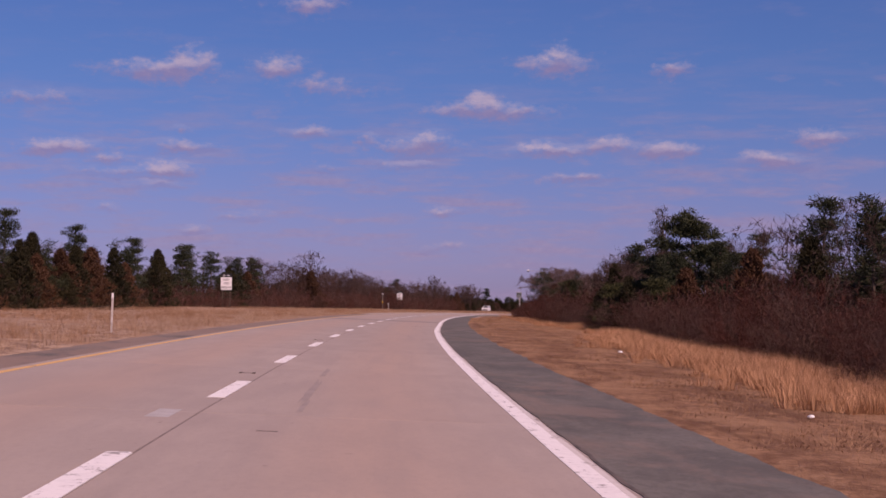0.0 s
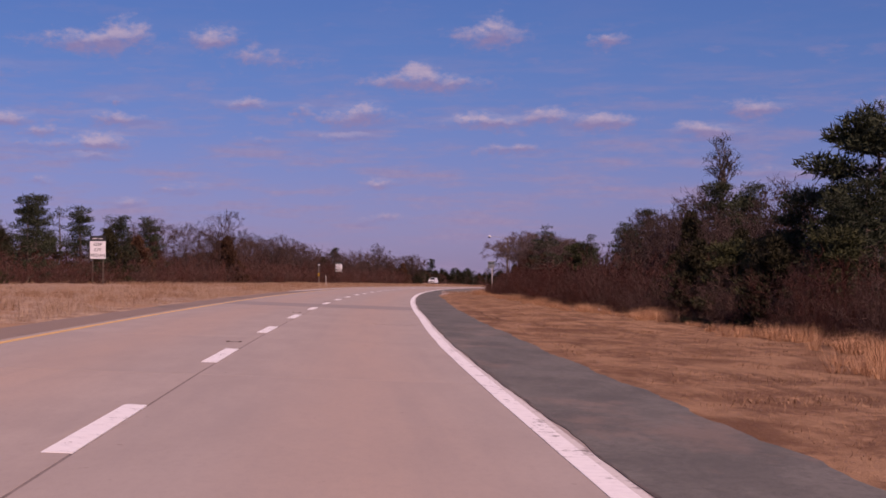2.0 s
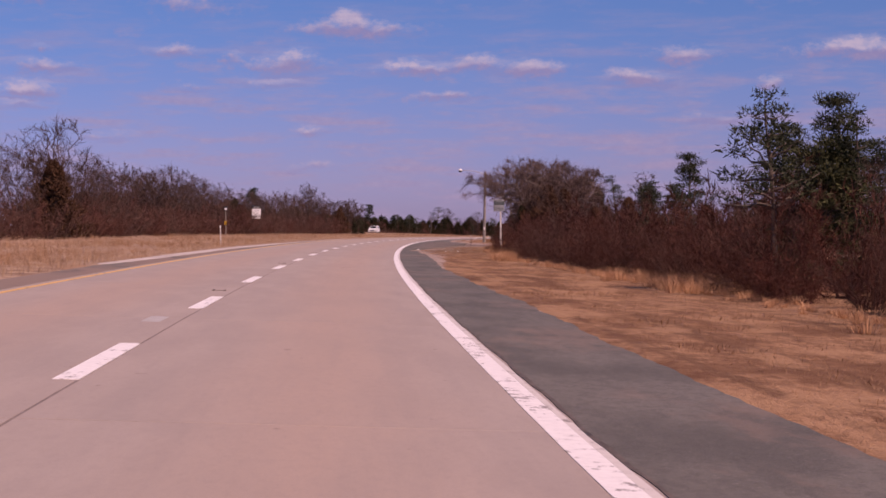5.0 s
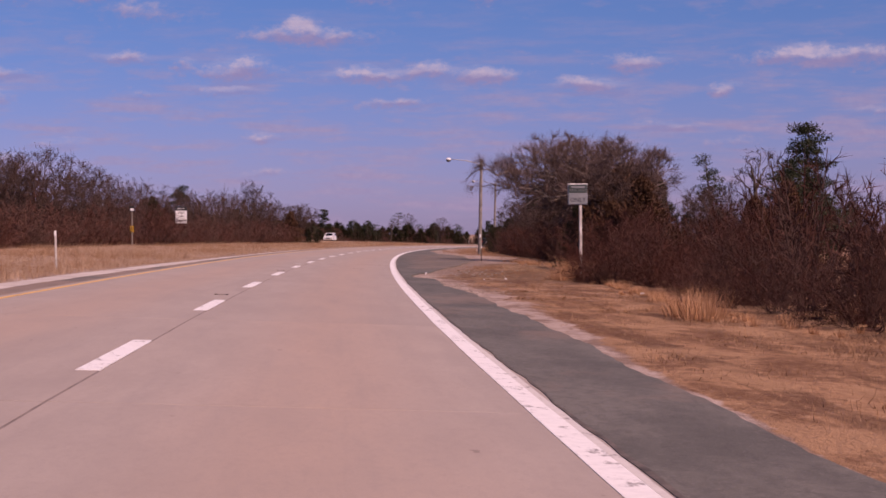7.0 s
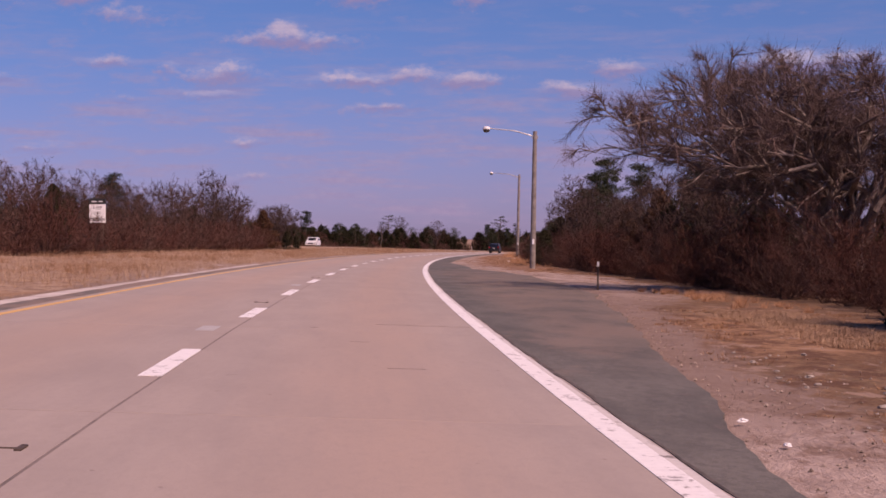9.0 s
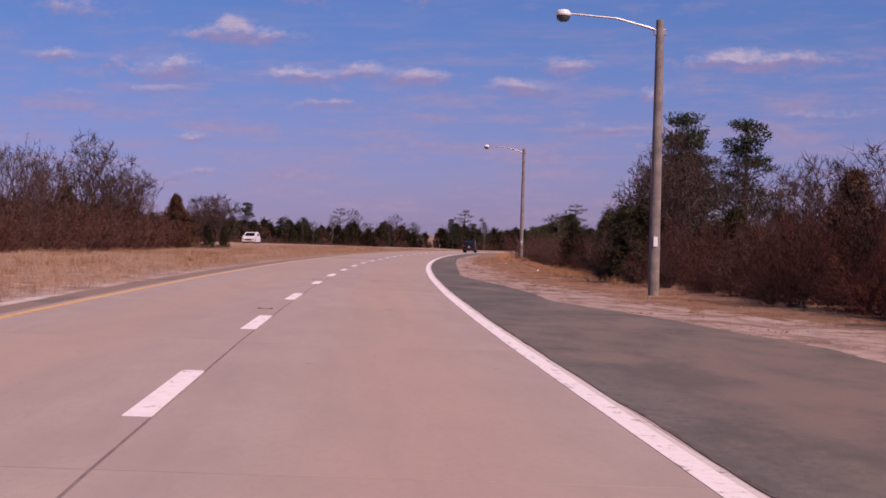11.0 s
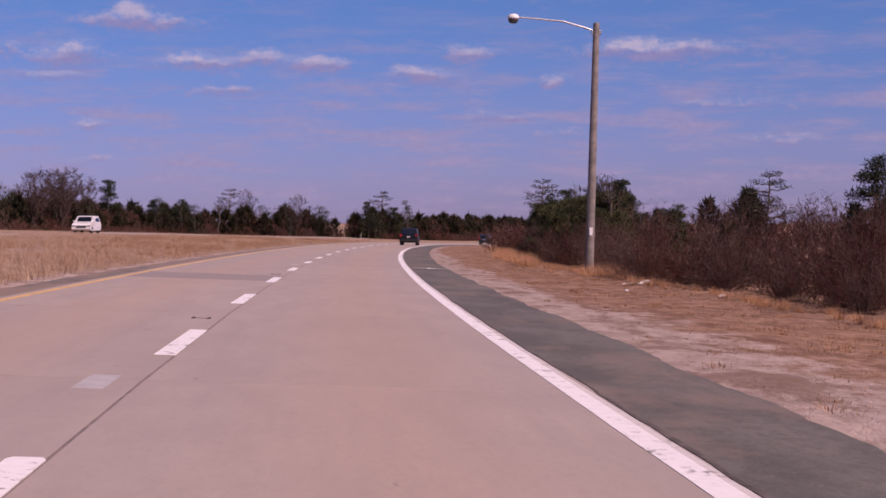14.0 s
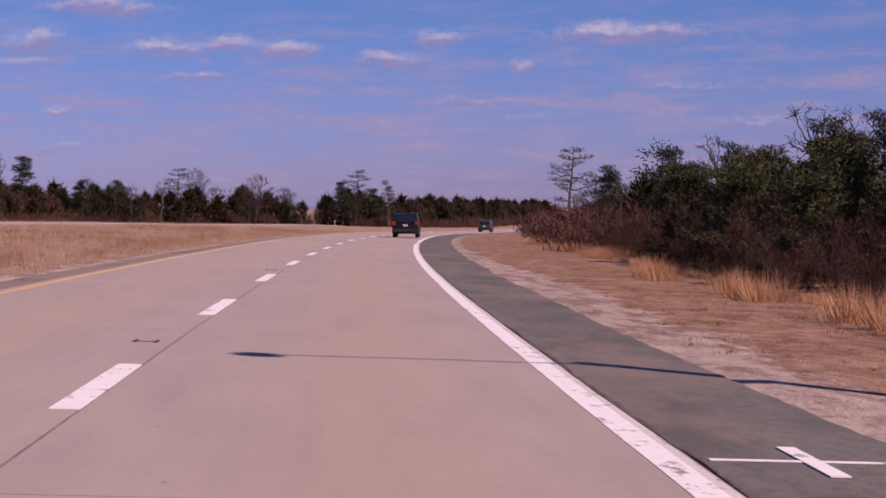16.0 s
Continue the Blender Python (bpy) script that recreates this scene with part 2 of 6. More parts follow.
def asphalt_look(n, b, dusty=0.45, more=0.0):
    p, lay = place_vec(n), uv_vec(n)
    grain, mid = n.noise(p, 70.0, 2.0, 0.7), n.noise(n.scaled(lay, (1.0, 0.5, 1.0)), 9.0, 6.0, 0.8)
    mottle = n.noise(n.scaled(lay, (1.0, 0.35, 1.0)), 0.9, 6.0, 0.65)
    base = n.mix(n.step(mottle, 0.36, 0.64), (0.092, 0.089, 0.077), (0.15, 0.142, 0.122))
    base = n.mix(n.step(mid, 0.44, 0.62, 0.0, 0.55), base, (0.075, 0.07, 0.063))
    base = n.mix(n.step(grain, 0.5, 0.75, 0.0, 0.5), base, (0.25, 0.228, 0.215))
    chips = n.noise(p, 22.0, 2.0, 0.5)
    base = n.mix(n.step(chips, 0.66, 0.74, 0.0, 0.3), base, (0.36, 0.32, 0.28))
    dust = n.step(n.noise(n.scaled(lay, (1.0, 0.4, 1.0)), 0.35, 6.0, 0.72), 0.5 - dusty * 0.1 + 0.045 - more, 0.62 - more, 0.0, dusty)
    base = n.mix(dust, base, (0.25, 0.18, 0.142))
    # Brown dirt trodden into the turnout.
    side, run, _ = n.split(lay)
    turnout = n.math("MULTIPLY", n.math("MULTIPLY", n.step(run, 228.0, 242.0), n.step(run, 312.0, 285.0)), n.step(side, 4.0, 5.4))
    base = n.mix(n.math("MULTIPLY", turnout, n.step(mottle, 0.34, 0.6, 0.2, 0.75)), base, (0.2, 0.15, 0.118))
    bump(n, b, grain, 0.6, 0.006)
    return base


def paint_look(colour, worn):
    def build(n, b):
        p = place_vec(n)
        wear = n.noise(p, 9.0, 5.0, 0.7)
        chips = n.noise(n.scaled(p, (1.0, 0.45, 1.0)), 5.0, 6.0, 0.75)
        base = n.mix(n.step(wear, 0.35, 0.75, 0.0, 0.45), colour, tuple(c * 0.72 for c in colour))
        bump(n, b, wear, 0.3, 0.002)
        return n.mix(n.step(n.math("ADD", n.math("MULTIPLY", chips, 0.7), n.math("MULTIPLY", wear, 0.3)), 0.55, 0.61, 0.0, worn), base, (0.22, 0.19, 0.17))

    return build


def verge_look(n, b):
    """Sand beside the pavement, dead straw-coloured turf farther out.
    UV: metres along, metres beyond the pavement (less than nothing to the left)."""
    p, uv = place_vec(n), uv_vec(n)
    along_, off, _ = n.split(uv)
    lay = n.join(off, along_)
    away, left = n.math("ABSOLUTE", off), n.step(off, 0.0, -0.01)
    big, mid = n.noise(n.scaled(lay, (1.0, 0.5, 1.0)), 0.3, 5.0, 0.6), n.noise(n.scaled(lay, (1.0, 0.45, 1.0)), 1.8, 6.0, 0.7)
    fine = n.noise(n.scaled(lay, (1.0, 0.6, 1.0)), 14.0, 4.0, 0.75)
    track = n.noise(n.join(n.math("MULTIPLY", along_, 0.05), n.math("MULTIPLY", off, 1.5)), 1.0, 5.0, 0.6)
    turf = n.mix(n.step(mid, 0.37, 0.62), (0.16, 0.078, 0.044), (0.35, 0.195, 0.11))
    turf = n.mix(n.step(fine, 0.45, 0.65, 0.0, 0.5), turf, (0.43, 0.26, 0.15))
    clump = n.noise(n.scaled(lay, (1.0, 0.55, 1.0)), 5.5, 5.0, 0.7)
    turf = n.mix(n.step(clump, 0.5, 0.62, 0.0, 0.65), turf, (0.14, 0.074, 0.046))
    turf = n.mix(n.step(clump, 0.46, 0.36, 0.0, 0.5), turf, (0.46, 0.29, 0.18))
    turf = n.mix(n.step(big, 0.5, 0.62, 0.0, 0.6), turf, (0.17, 0.085, 0.047))
    turf = n.mix(n.step(track, 0.52, 0.6, 0.0, 0.6), turf, (0.13, 0.07, 0.042))
    patch_ = n.noise(n.scaled(lay, (1.0, 0.35, 1.0)), 0.75, 4.0, 0.6)
    turf = n.mix(n.step(patch_, 0.48, 0.62, 0.0, 0.75), turf, (0.4, 0.235, 0.135))
    turf = n.mix(n.step(patch_, 0.49, 0.38, 0.0, 0.6), turf, (0.15, 0.074, 0.042))
    # Browner, denser turf along the first stretch.
    early = n.step(along_, 112.0, 84.0, 0.0, 0.36)
    turf = n.mix(n.math("MULTIPLY", early, n.step(mid, 0.35, 0.6, 1.0, 0.5)), turf, (0.15, 0.078, 0.046))
    # Two old wheel ruts in the turf.
    sway = n.math("MULTIPLY", n.math("SUBTRACT", n.noise(n.join(n.math("MULTIPLY", along_, 0.06), 0.0), 1.0, 2.0), 0.5), 0.4)
    for lane in (0.65, 0.86):
        gap = n.math("ABSOLUTE", n.math("SUBTRACT", n.math("ADD", off, sway), lane))
        here = n.math("MULTIPLY", n.step(gap, 0.06, 0.015), n.math("MULTIPLY", n.step(along_, 97.0, 103.0), n.step(along_, 124.0, 114.0)))
        turf = n.mix(n.math("MULTIPLY", here, n.step(mid, 0.4, 0.52, 0.1, 0.85)), turf, (0.06, 0.034, 0.022))
    scrub = n.math("MULTIPLY", n.step(along_, 212.0, 226.0), n.step(along_, 330.0, 300.0))
    scrub = n.math("MULTIPLY", scrub, n.step(away, 30.0, 12.0))
    scrub = n.math("MULTIPLY", scrub, n.math("SUBTRACT", 1.0, n.math("MULTIPLY", n.step(along_, 233.0, 238.0, 0.0, 0.7), n.step(along_, 251.0, 246.0))))
    turf = n.mix(n.math("MULTIPLY", scrub, n.step(n.math("ADD", n.math("MULTIPLY", mid, 0.5), n.math("MULTIPLY", clump, 0.5)), 0.42, 0.58, 0.4, 0.95)), turf, (0.165, 0.108, 0.07))
    # Red-brown tussocks and bare pale spots before the turnout.
    tussock = n.noise(n.scaled(lay, (1.0, 0.5, 1.0)), 1.3, 6.0, 0.72)
    here = n.math("MULTIPLY", n.step(along_, 196.0, 208.0), n.step(along_, 262.0, 250.0))
    here = n.math("MULTIPLY", here, n.step(left, 1.0, 0.0))
    turf = n.mix(n.math("MULTIPLY", here, n.step(tussock, 0.5, 0.57, 0.0, 0.75)), turf, (0.115, 0.06, 0.041))
    turf = n.mix(n.math("MULTIPLY", here, n.step(tussock, 0.44, 0.38, 0.0, 0.6)), turf, (0.38, 0.27, 0.21))
    late = n.math("MULTIPLY", n.step(along_, 285.0, 320.0), n.step(fine, 0.3, 0.62, 0.35, 0.85))
    turf = n.mix(late, turf, n.mix(n.step(n.math("ADD", n.math("MULTIPLY", mid, 0.5), n.math("MULTIPLY", clump, 0.5)), 0.44, 0.57), (0.19, 0.108, 0.075), (0.37, 0.235, 0.17)))
    median = n.mix(n.step(mid, 0.4, 0.6), (0.25, 0.162, 0.115), (0.47, 0.335, 0.24))
    median = n.mix(n.step(clump, 0.5, 0.6, 0.0, 0.6), median, (0.2, 0.122, 0.08))
    median = n.mix(n.step(big, 0.48, 0.6, 0.0, 0.7), median, (0.34, 0.2, 0.12))
    turf = n.mix(left, turf, median)
    sand = n.mix(n.step(mid, 0.37, 0.62), (0.33, 0.25, 0.212), (0.46, 0.36, 0.31))
    sand = n.mix(n.step(clump, 0.54, 0.64, 0.0, 0.6), sand, (0.25, 0.16, 0.12))
    sand = n.mix(n.step(fine, 0.5, 0.8, 0.0, 0.5), sand, (0.24, 0.175, 0.14))
    sand = n.mix(n.step(n.noise(n.scaled(lay, (1.0, 0.4, 1.0)), 0.9, 6.0, 0.75), 0.49, 0.58, 0.0, 0.65), sand, (0.17, 0.1, 0.07))
    dirt = n.math("MULTIPLY", n.step(along_, 222.0, 232.0), n.step(along_, 275.0, 255.0))
    sand = n.mix(n.math("MULTIPLY", dirt, n.step(mid, 0.3, 0.6, 0.45, 0.95)), sand, (0.23, 0.16, 0.125))
    # The sandy margin is wider past the turnout.
    wide = n.math("ADD", n.math("ADD", n.step(along_, 170.0, 215.0, 0.05, 1.0), n.step(along_, 250.0, 270.0, 0.0, 2.7)), n.math("ADD", n.step(along_, 292.0, 318.0, 0.0, -1.5), n.step(along_, 430.0, 480.0, 0.0, -0.6)))
    wide = n.math("ADD", wide, n.step(along_, 345.0, 400.0, 0.0, -0.95))
    wide = n.math("MULTIPLY", wide, n.step(left, 0.0, 1.0, 1.0, 0.45))
    rough = n.math("ADD", n.math("MULTIPLY", n.math("SUBTRACT", mid, 0.5), 2.6), n.math("MULTIPLY", n.math("SUBTRACT", big, 0.5), 1.8))
    reach = n.math("SUBTRACT", n.math("DIVIDE", away, wide), rough)
    bump(n, b, n.math("ADD", fine, clump), 0.8, 0.05)
    return n.mix(n.step(reach, 0.7, 1.3), sand, turf)


def straw_look(low, high):
    def build(n, b):
        t = island(n)
        return n.mix(t, low, high)

    return build


def leafy(low, high, other=None):
    def build(n, b):
        p = place_vec(n)
        t = n.math("ADD", n.math("MULTIPLY", island(n), 0.6), n.math("MULTIPLY", n.noise(p, 0.8, 3.0), 0.4))
        c = n.mix(t, low, high)
        if other:
            c = n.mix(n.step(n.noise(p, 0.22, 4.0, 0.6), 0.46, 0.6, 0.0, 0.6), c, n.mix(t, tuple(v * 0.4 for v in other), other))
        return n.mix(n.math("MULTIPLY", chance(n), 0.45), c, tuple(v * 0.6 for v in low))

    return build


MAT = {
    "concrete": material("concrete", concrete_look, 0.85),
    "dusty_asphalt": material("dusty_asphalt", lambda n, b: asphalt_look(n, b, 0.92, 0.12), 0.9),
    "asphalt": material("asphalt", asphalt_look, 0.9),
    "joint": simple("joint", (0.15, 0.12, 0.105), (0.25, 0.2, 0.175), 3.0, 0.85),
    "white_paint": material("white_paint", paint_look((0.84, 0.815, 0.785), 0.88), 0.6),
    "yellow_paint": material("yellow_paint", paint_look((0.72, 0.43, 0.15), 0.9), 0.6),
    "old_paint": material("old_paint", paint_look((0.62, 0.58, 0.54), 0.95), 0.7),
    "verge": material("verge", verge_look, 0.95, 0.0, 0.1),
    "straw": material("straw", straw_look((0.26, 0.145, 0.083), (0.42, 0.255, 0.152)), 0.8, 0.0, 0.15),
    "pale_straw": material("pale_straw", straw_look((0.2, 0.118, 0.072), (0.54, 0.37, 0.245)), 0.8, 0.0, 0.15),
    "brown_straw": material("brown_straw", straw_look((0.23, 0.122, 0.068), (0.38, 0.215, 0.12)), 0.85, 0.0, 0.1),
    "gravel": material("gravel", straw_look((0.13, 0.095, 0.075), (0.42, 0.33, 0.27)), 0.9, 0.0, 0.2),
    "gold_straw": material("gold_straw", straw_look((0.34, 0.172, 0.09), (0.63, 0.36, 0.2)), 0.8, 0.0, 0.15),
    "twig": material("twig", leafy((0.034, 0.014, 0.011), (0.143, 0.057, 0.042), (0.135, 0.095, 0.082)), 0.85, 0.0, 0.15),
    # Lightened twig colour: sunlight on the left and far brush put into it.
    "lit_russet": material("lit_russet", leafy((0.06, 0.026, 0.02), (0.19, 0.085, 0.064), (0.17, 0.115, 0.095)), 0.85, 0.0, 0.15),
    "oak_twig": material("oak_twig", leafy((0.085, 0.056, 0.05), (0.24, 0.16, 0.138)), 0.85, 0.0, 0.15),
    "pale_twig": material("pale_twig", leafy((0.055, 0.034, 0.028), (0.18, 0.112, 0.09), (0.16, 0.08, 0.06)), 0.85, 0.0, 0.15),
    "grey_twig": material("grey_twig", leafy((0.035, 0.023, 0.02), (0.118, 0.075, 0.063)), 0.85, 0.0, 0.15),
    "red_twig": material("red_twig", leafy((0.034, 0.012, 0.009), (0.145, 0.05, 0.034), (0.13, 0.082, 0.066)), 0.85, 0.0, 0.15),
    "needle": material("needle", leafy((0.011, 0.017, 0.009), (0.062, 0.074, 0.034)), 0.7, 0.0, 0.2),
    "olive_needle": material("olive_needle", leafy((0.015, 0.02, 0.008), (0.1, 0.105, 0.04)), 0.7, 0.0, 0.2),
    "cedar": material("cedar", leafy((0.014, 0.015, 0.007), (0.06, 0.05, 0.02)), 0.75, 0.0, 0.2),
    "rust_leaf": material("rust_leaf", leafy((0.042, 0.02, 0.012), (0.155, 0.074, 0.036)), 0.75, 0.0, 0.2),
    "dull_needle": material("dull_needle", leafy((0.03, 0.026, 0.018), (0.085, 0.068, 0.045)), 0.8, 0.0, 0.15),
    "oak_bark": simple("oak_bark", (0.09, 0.07, 0.06), (0.27, 0.215, 0.185), 4.0, 0.9, relief=0.015),
    "seam": simple("seam", (0.05, 0.043, 0.038), (0.16, 0.13, 0.11), 3.0, 0.85),
    "pale_sand": simple("pale_sand", (0.4, 0.34, 0.3), (0.6, 0.54, 0.49), 0.8, 0.9, relief=0.006),
    "bark": simple("bark", (0.055, 0.042, 0.034), (0.15, 0.115, 0.09), 5.0, 0.9, relief=0.02),
    "pole_wood": simple("pole_wood", (0.15, 0.13, 0.115), (0.29, 0.255, 0.23), 3.0, 0.85, relief=0.006),
    "galvanised": simple("galvanised", (0.35, 0.35, 0.35), (0.5, 0.5, 0.5), 5.0, 0.45, 0.8),
    "lamp_white": simple("lamp_white", (0.7, 0.69, 0.67), (0.82, 0.81, 0.79), 4.0, 0.4),
    "lamp_dark": simple("lamp_dark", (0.05, 0.05, 0.05), (0.1, 0.1, 0.1), 4.0, 0.5),
    "sign_white": simple("sign_white", (0.7, 0.7, 0.69), (0.82, 0.82, 0.8), 2.0, 0.5),
    "sign_black": simple("sign_black", (0.02, 0.02, 0.022), (0.04, 0.04, 0.042), 3.0, 0.5),
    "sign_grey": simple("sign_grey", (0.15, 0.165, 0.172), (0.21, 0.225, 0.235), 3.0, 0.6),
    "sign_green": simple("sign_green", (0.03, 0.042, 0.04), (0.055, 0.07, 0.066), 3.0, 0.5),
    "post_white": simple("post_white", (0.3, 0.26, 0.23), (0.66, 0.63, 0.59), 5.0, 0.7),
    "post_yellow": simple("post_yellow", (0.5, 0.27, 0.02), (0.62, 0.37, 0.04), 5.0, 0.6),
    "rust": simple("rust", (0.06, 0.045, 0.04), (0.13, 0.095, 0.075), 14.0, 0.8, 0.4),
    "litter_white": simple("litter_white", (0.68, 0.67, 0.65), (0.85, 0.84, 0.82), 9.0, 0.6),
    "stone": simple("stone", (0.2, 0.17, 0.145), (0.4, 0.35, 0.3), 9.0, 0.9, relief=0.01),
    "car_black": simple("car_black", (0.006, 0.006, 0.007), (0.01, 0.01, 0.012), 1.0, 0.3, 0.0, 0.25),
    "car_white": simple("car_white", (0.66, 0.65, 0.63), (0.74, 0.73, 0.71), 1.0, 0.25, 0.0, 0.6),
    "car_grey": simple("car_grey", (0.03, 0.032, 0.036), (0.045, 0.048, 0.053), 1.0, 0.25, 0.2, 0.6),
    "glass_dark": simple("glass_dark", (0.008, 0.009, 0.01), (0.014, 0.015, 0.017), 1.0, 0.08, 0.0, 0.8),
    "rubber": simple("rubber", (0.012, 0.012, 0.012), (0.025, 0.025, 0.025), 9.0, 0.9),
    "rim": simple("rim", (0.3, 0.3, 0.31), (0.45, 0.45, 0.46), 3.0, 0.35, 0.9),
    "tail_red": simple("tail_red", (0.25, 0.012, 0.01), (0.4, 0.02, 0.015), 3.0, 0.2, 0.0, 0.6),
    "ghost_paint": simple("ghost_paint", (0.36, 0.34, 0.325), (0.46, 0.445, 0.43), 4.0, 0.8),
    "patch": simple("patch", (0.258, 0.218, 0.198), (0.295, 0.25, 0.225), 1.2, 0.85),
    "skid": simple("skid", (0.26, 0.218, 0.195), (0.34, 0.285, 0.255), 1.2, 0.85),
    "tar": simple("tar", (0.085, 0.066, 0.056), (0.16, 0.125, 0.105), 6.0, 0.7),
}


# ---- mesh helpers ----
def mesh_of(name, verts, faces, mat, smooth=False):
    me = bpy.data.meshes.new(name)
    me.from_pydata([tuple(map(float, v)) for v in verts], [], faces)
    me.materials.append(MAT[mat])
    if smooth:
        me.polygons.foreach_set("use_smooth", [True] * len(me.polygons))
    me.update()
    return me


def part(name, bm, mat, parent, label=""):
    """Links a bmesh as one mesh object under a thing or a part."""
    me = bpy.data.meshes.new(name)
    bmesh.ops.recalc_face_normals(bm, faces=bm.faces)
    bm.to_mesh(me)
    bm.free()
    me.materials.append(MAT[mat])
    ob = new(name, me)
    ob.parent = parent
    return tagged(ob, label)


def thing(name, label, category, m=None, group="", kind=""):
    ob = new(name)
    if m is not None:
        ob.matrix_basis = m
    return tagged(ob, label, category, group, kind)


def box(x0, x1, y0, y1, z0, z1, bevel=0.0, bm=None):
    """A box with rounded edges, added to bm."""
    bm2 = bmesh.new()
    bmesh.ops.create_cube(bm2, size=1.0, matrix=Matrix.Translation(((x0 + x1) / 2, (y0 + y1) / 2, (z0 + z1) / 2)) @ Matrix.Diagonal((x1 - x0, y1 - y0, z1 - z0, 1)))
    if bevel:
        bmesh.ops.bevel(bm2, geom=bm2.edges[:], offset=bevel, segments=2, profile=0.5, affect="EDGES")
    if bm is None:
        return bm2
    me = bpy.data.meshes.new("tmp")
    bm2.to_mesh(me)
    bm2.free()
    bm.from_mesh(me)
    bpy.data.meshes.remove(me)
    return bm


def tube(points, radii, sides=10, bm=None):
    """A round tube through points, capped."""
    bm = bm or bmesh.new()
    rings = []
    for i, p in enumerate(points):
        p = Vector(p)
        a, b = Vector(points[max(i - 1, 0)]), Vector(points[min(i + 1, len(points) - 1)])
        q = (b - a).to_track_quat("Z", "Y")
        rings.append([bm.verts.new(p + q @ Vector((math.cos(t) * radii[i], math.sin(t) * radii[i], 0))) for t in (2 * math.pi * k / sides for k in range(sides))])
    for r0, r1 in zip(rings, rings[1:]):
        for k in range(sides):
            bm.faces.new((r0[k], r0[(k + 1) % sides], r1[(k + 1) % sides], r1[k]))
    bm.faces.new(rings[0][::-1])
    bm.faces.new(rings[-1])
    return bm


def lathe(profile, sides=16, bm=None):
    """A turned shape from (radius, z) pairs about the z axis."""
    bm = bm or bmesh.new()
    rings = [[bm.verts.new((math.cos(t) * r, math.sin(t) * r, z)) for t in (2 * math.pi * k / sides for k in range(sides))] for r, z in profile]
    for r0, r1 in zip(rings, rings[1:]):
        for k in range(sides):
            bm.faces.new((r0[k], r0[(k + 1) % sides], r1[(k + 1) % sides], r1[k]))
    bm.faces.new(rings[0][::-1])
    bm.faces.new(rings[-1])
    return bm


# ---- ground ----
def right_edge(s):
    """Where the right-hand shoulder ends."""
    return np.interp(s, [-260, 0, 40, 100, 150, 175, 190, 205, 211, 216, 218.5, 219.5, 221, 224, 226.5, 229, 233, 238, 245, 252, 259, 262, 268, 290, 300, 308, 315, 322, 329, 337, 345, 358, 372, 420, 480, 1100],
                     [5.55, 5.55, 5.5, 5.5, 5.55, 5.15, 5.25, 5.2, 4.75, 4.85, 4.8, 4.4, 4.15, 4.3, 4.55, 5.0, 5.3, 5.9, 6.65, 7.2, 7.8, 8.15, 8.2, 8.3, 7.4, 6.1, 6.15, 5.9, 5.4, 4.95, 5.05, 5.25, 5.35, 5.35, 5.6, 5.6])


def edge_line_at(s):
    """The inner edge of the white line, which wanders a little."""
    return np.interp(s, [-260, 12, 45, 79, 102, 130, 173, 236, 300, 355, 410, 1100], [3.6, 3.6, 3.53, 3.5, 3.63, 3.58, 3.55, 3.54, 3.51, 3.56, 3.63, 3.58])


def left_edge(s):
    return np.interp(s, [-260, 60, 120, 210, 245, 260, 340, 440, 1100], [-5.3, -5.1, -5.1, -5.1, -4.7, -4.55, -4.75, -4.7, -4.7])


def ragged(s, seed, amount):
    return amount * (np.sin(s * 0.9 + seed) * 0.4 + np.sin(s * 2.3 + seed * 2) * 0.3 + np.sin(s * 0.31 + seed * 3) * 0.5)


rows = np.concatenate([np.arange(-240, -20, 20.0), np.arange(-20, 560, 1.0), np.arange(560, 1090, 20.0)])
away_r = [-1.2, -0.3, 0.02, 0.35, 0.8, 1.4, 2.2, 3.2, 4.4, 6, 8, 11, 15, 22, 34, 55, 90, 160, 300]
away_l = [300, 160, 90, 55, 38, 28, 20, 14, 10, 7, 5, 3.6, 2.5, 1.6, 0.9, 0.4, 0.02, -0.04, -0.7]
verts, uvs = [], []
for s in rows:
    le, re = left_edge(s) + ragged(s, 1, 0.08), right_edge(s) + ragged(s, 4, 0.05)
    for i, o in enumerate(away_l):
        d = le - o
        dz = -0.16 if o < 0 else -0.02 - 0.01 * (o < 0.1)
        if o > 1:
            dz += 0.05 * noise.noise((s * 0.3, d * 0.5, 3)) + (0.25 * noise.noise((s * 0.03, d * 0.05, 7)) if o > 12 else 0)
        verts.append(spot(s, d, dz)), uvs.append((s, -o))
    for i, o in enumerate(away_r):
        d = re + o
        dz = -0.16 if o < -1 else -0.03 - 0.01 * (o < 0.1)
        if o > 0.3:
            dz += 0.05 * noise.noise((s * 0.4, d * 0.6, 11))
        verts.append(spot(s, d, dz)), uvs.append((s, o))
wide, deep = len(away_l) + len(away_r), len(rows)
faces = [(r * wide + c, r * wide + c + 1, (r + 1) * wide + c + 1, (r + 1) * wide + c) for r in range(deep - 1) for c in range(wide - 1)]
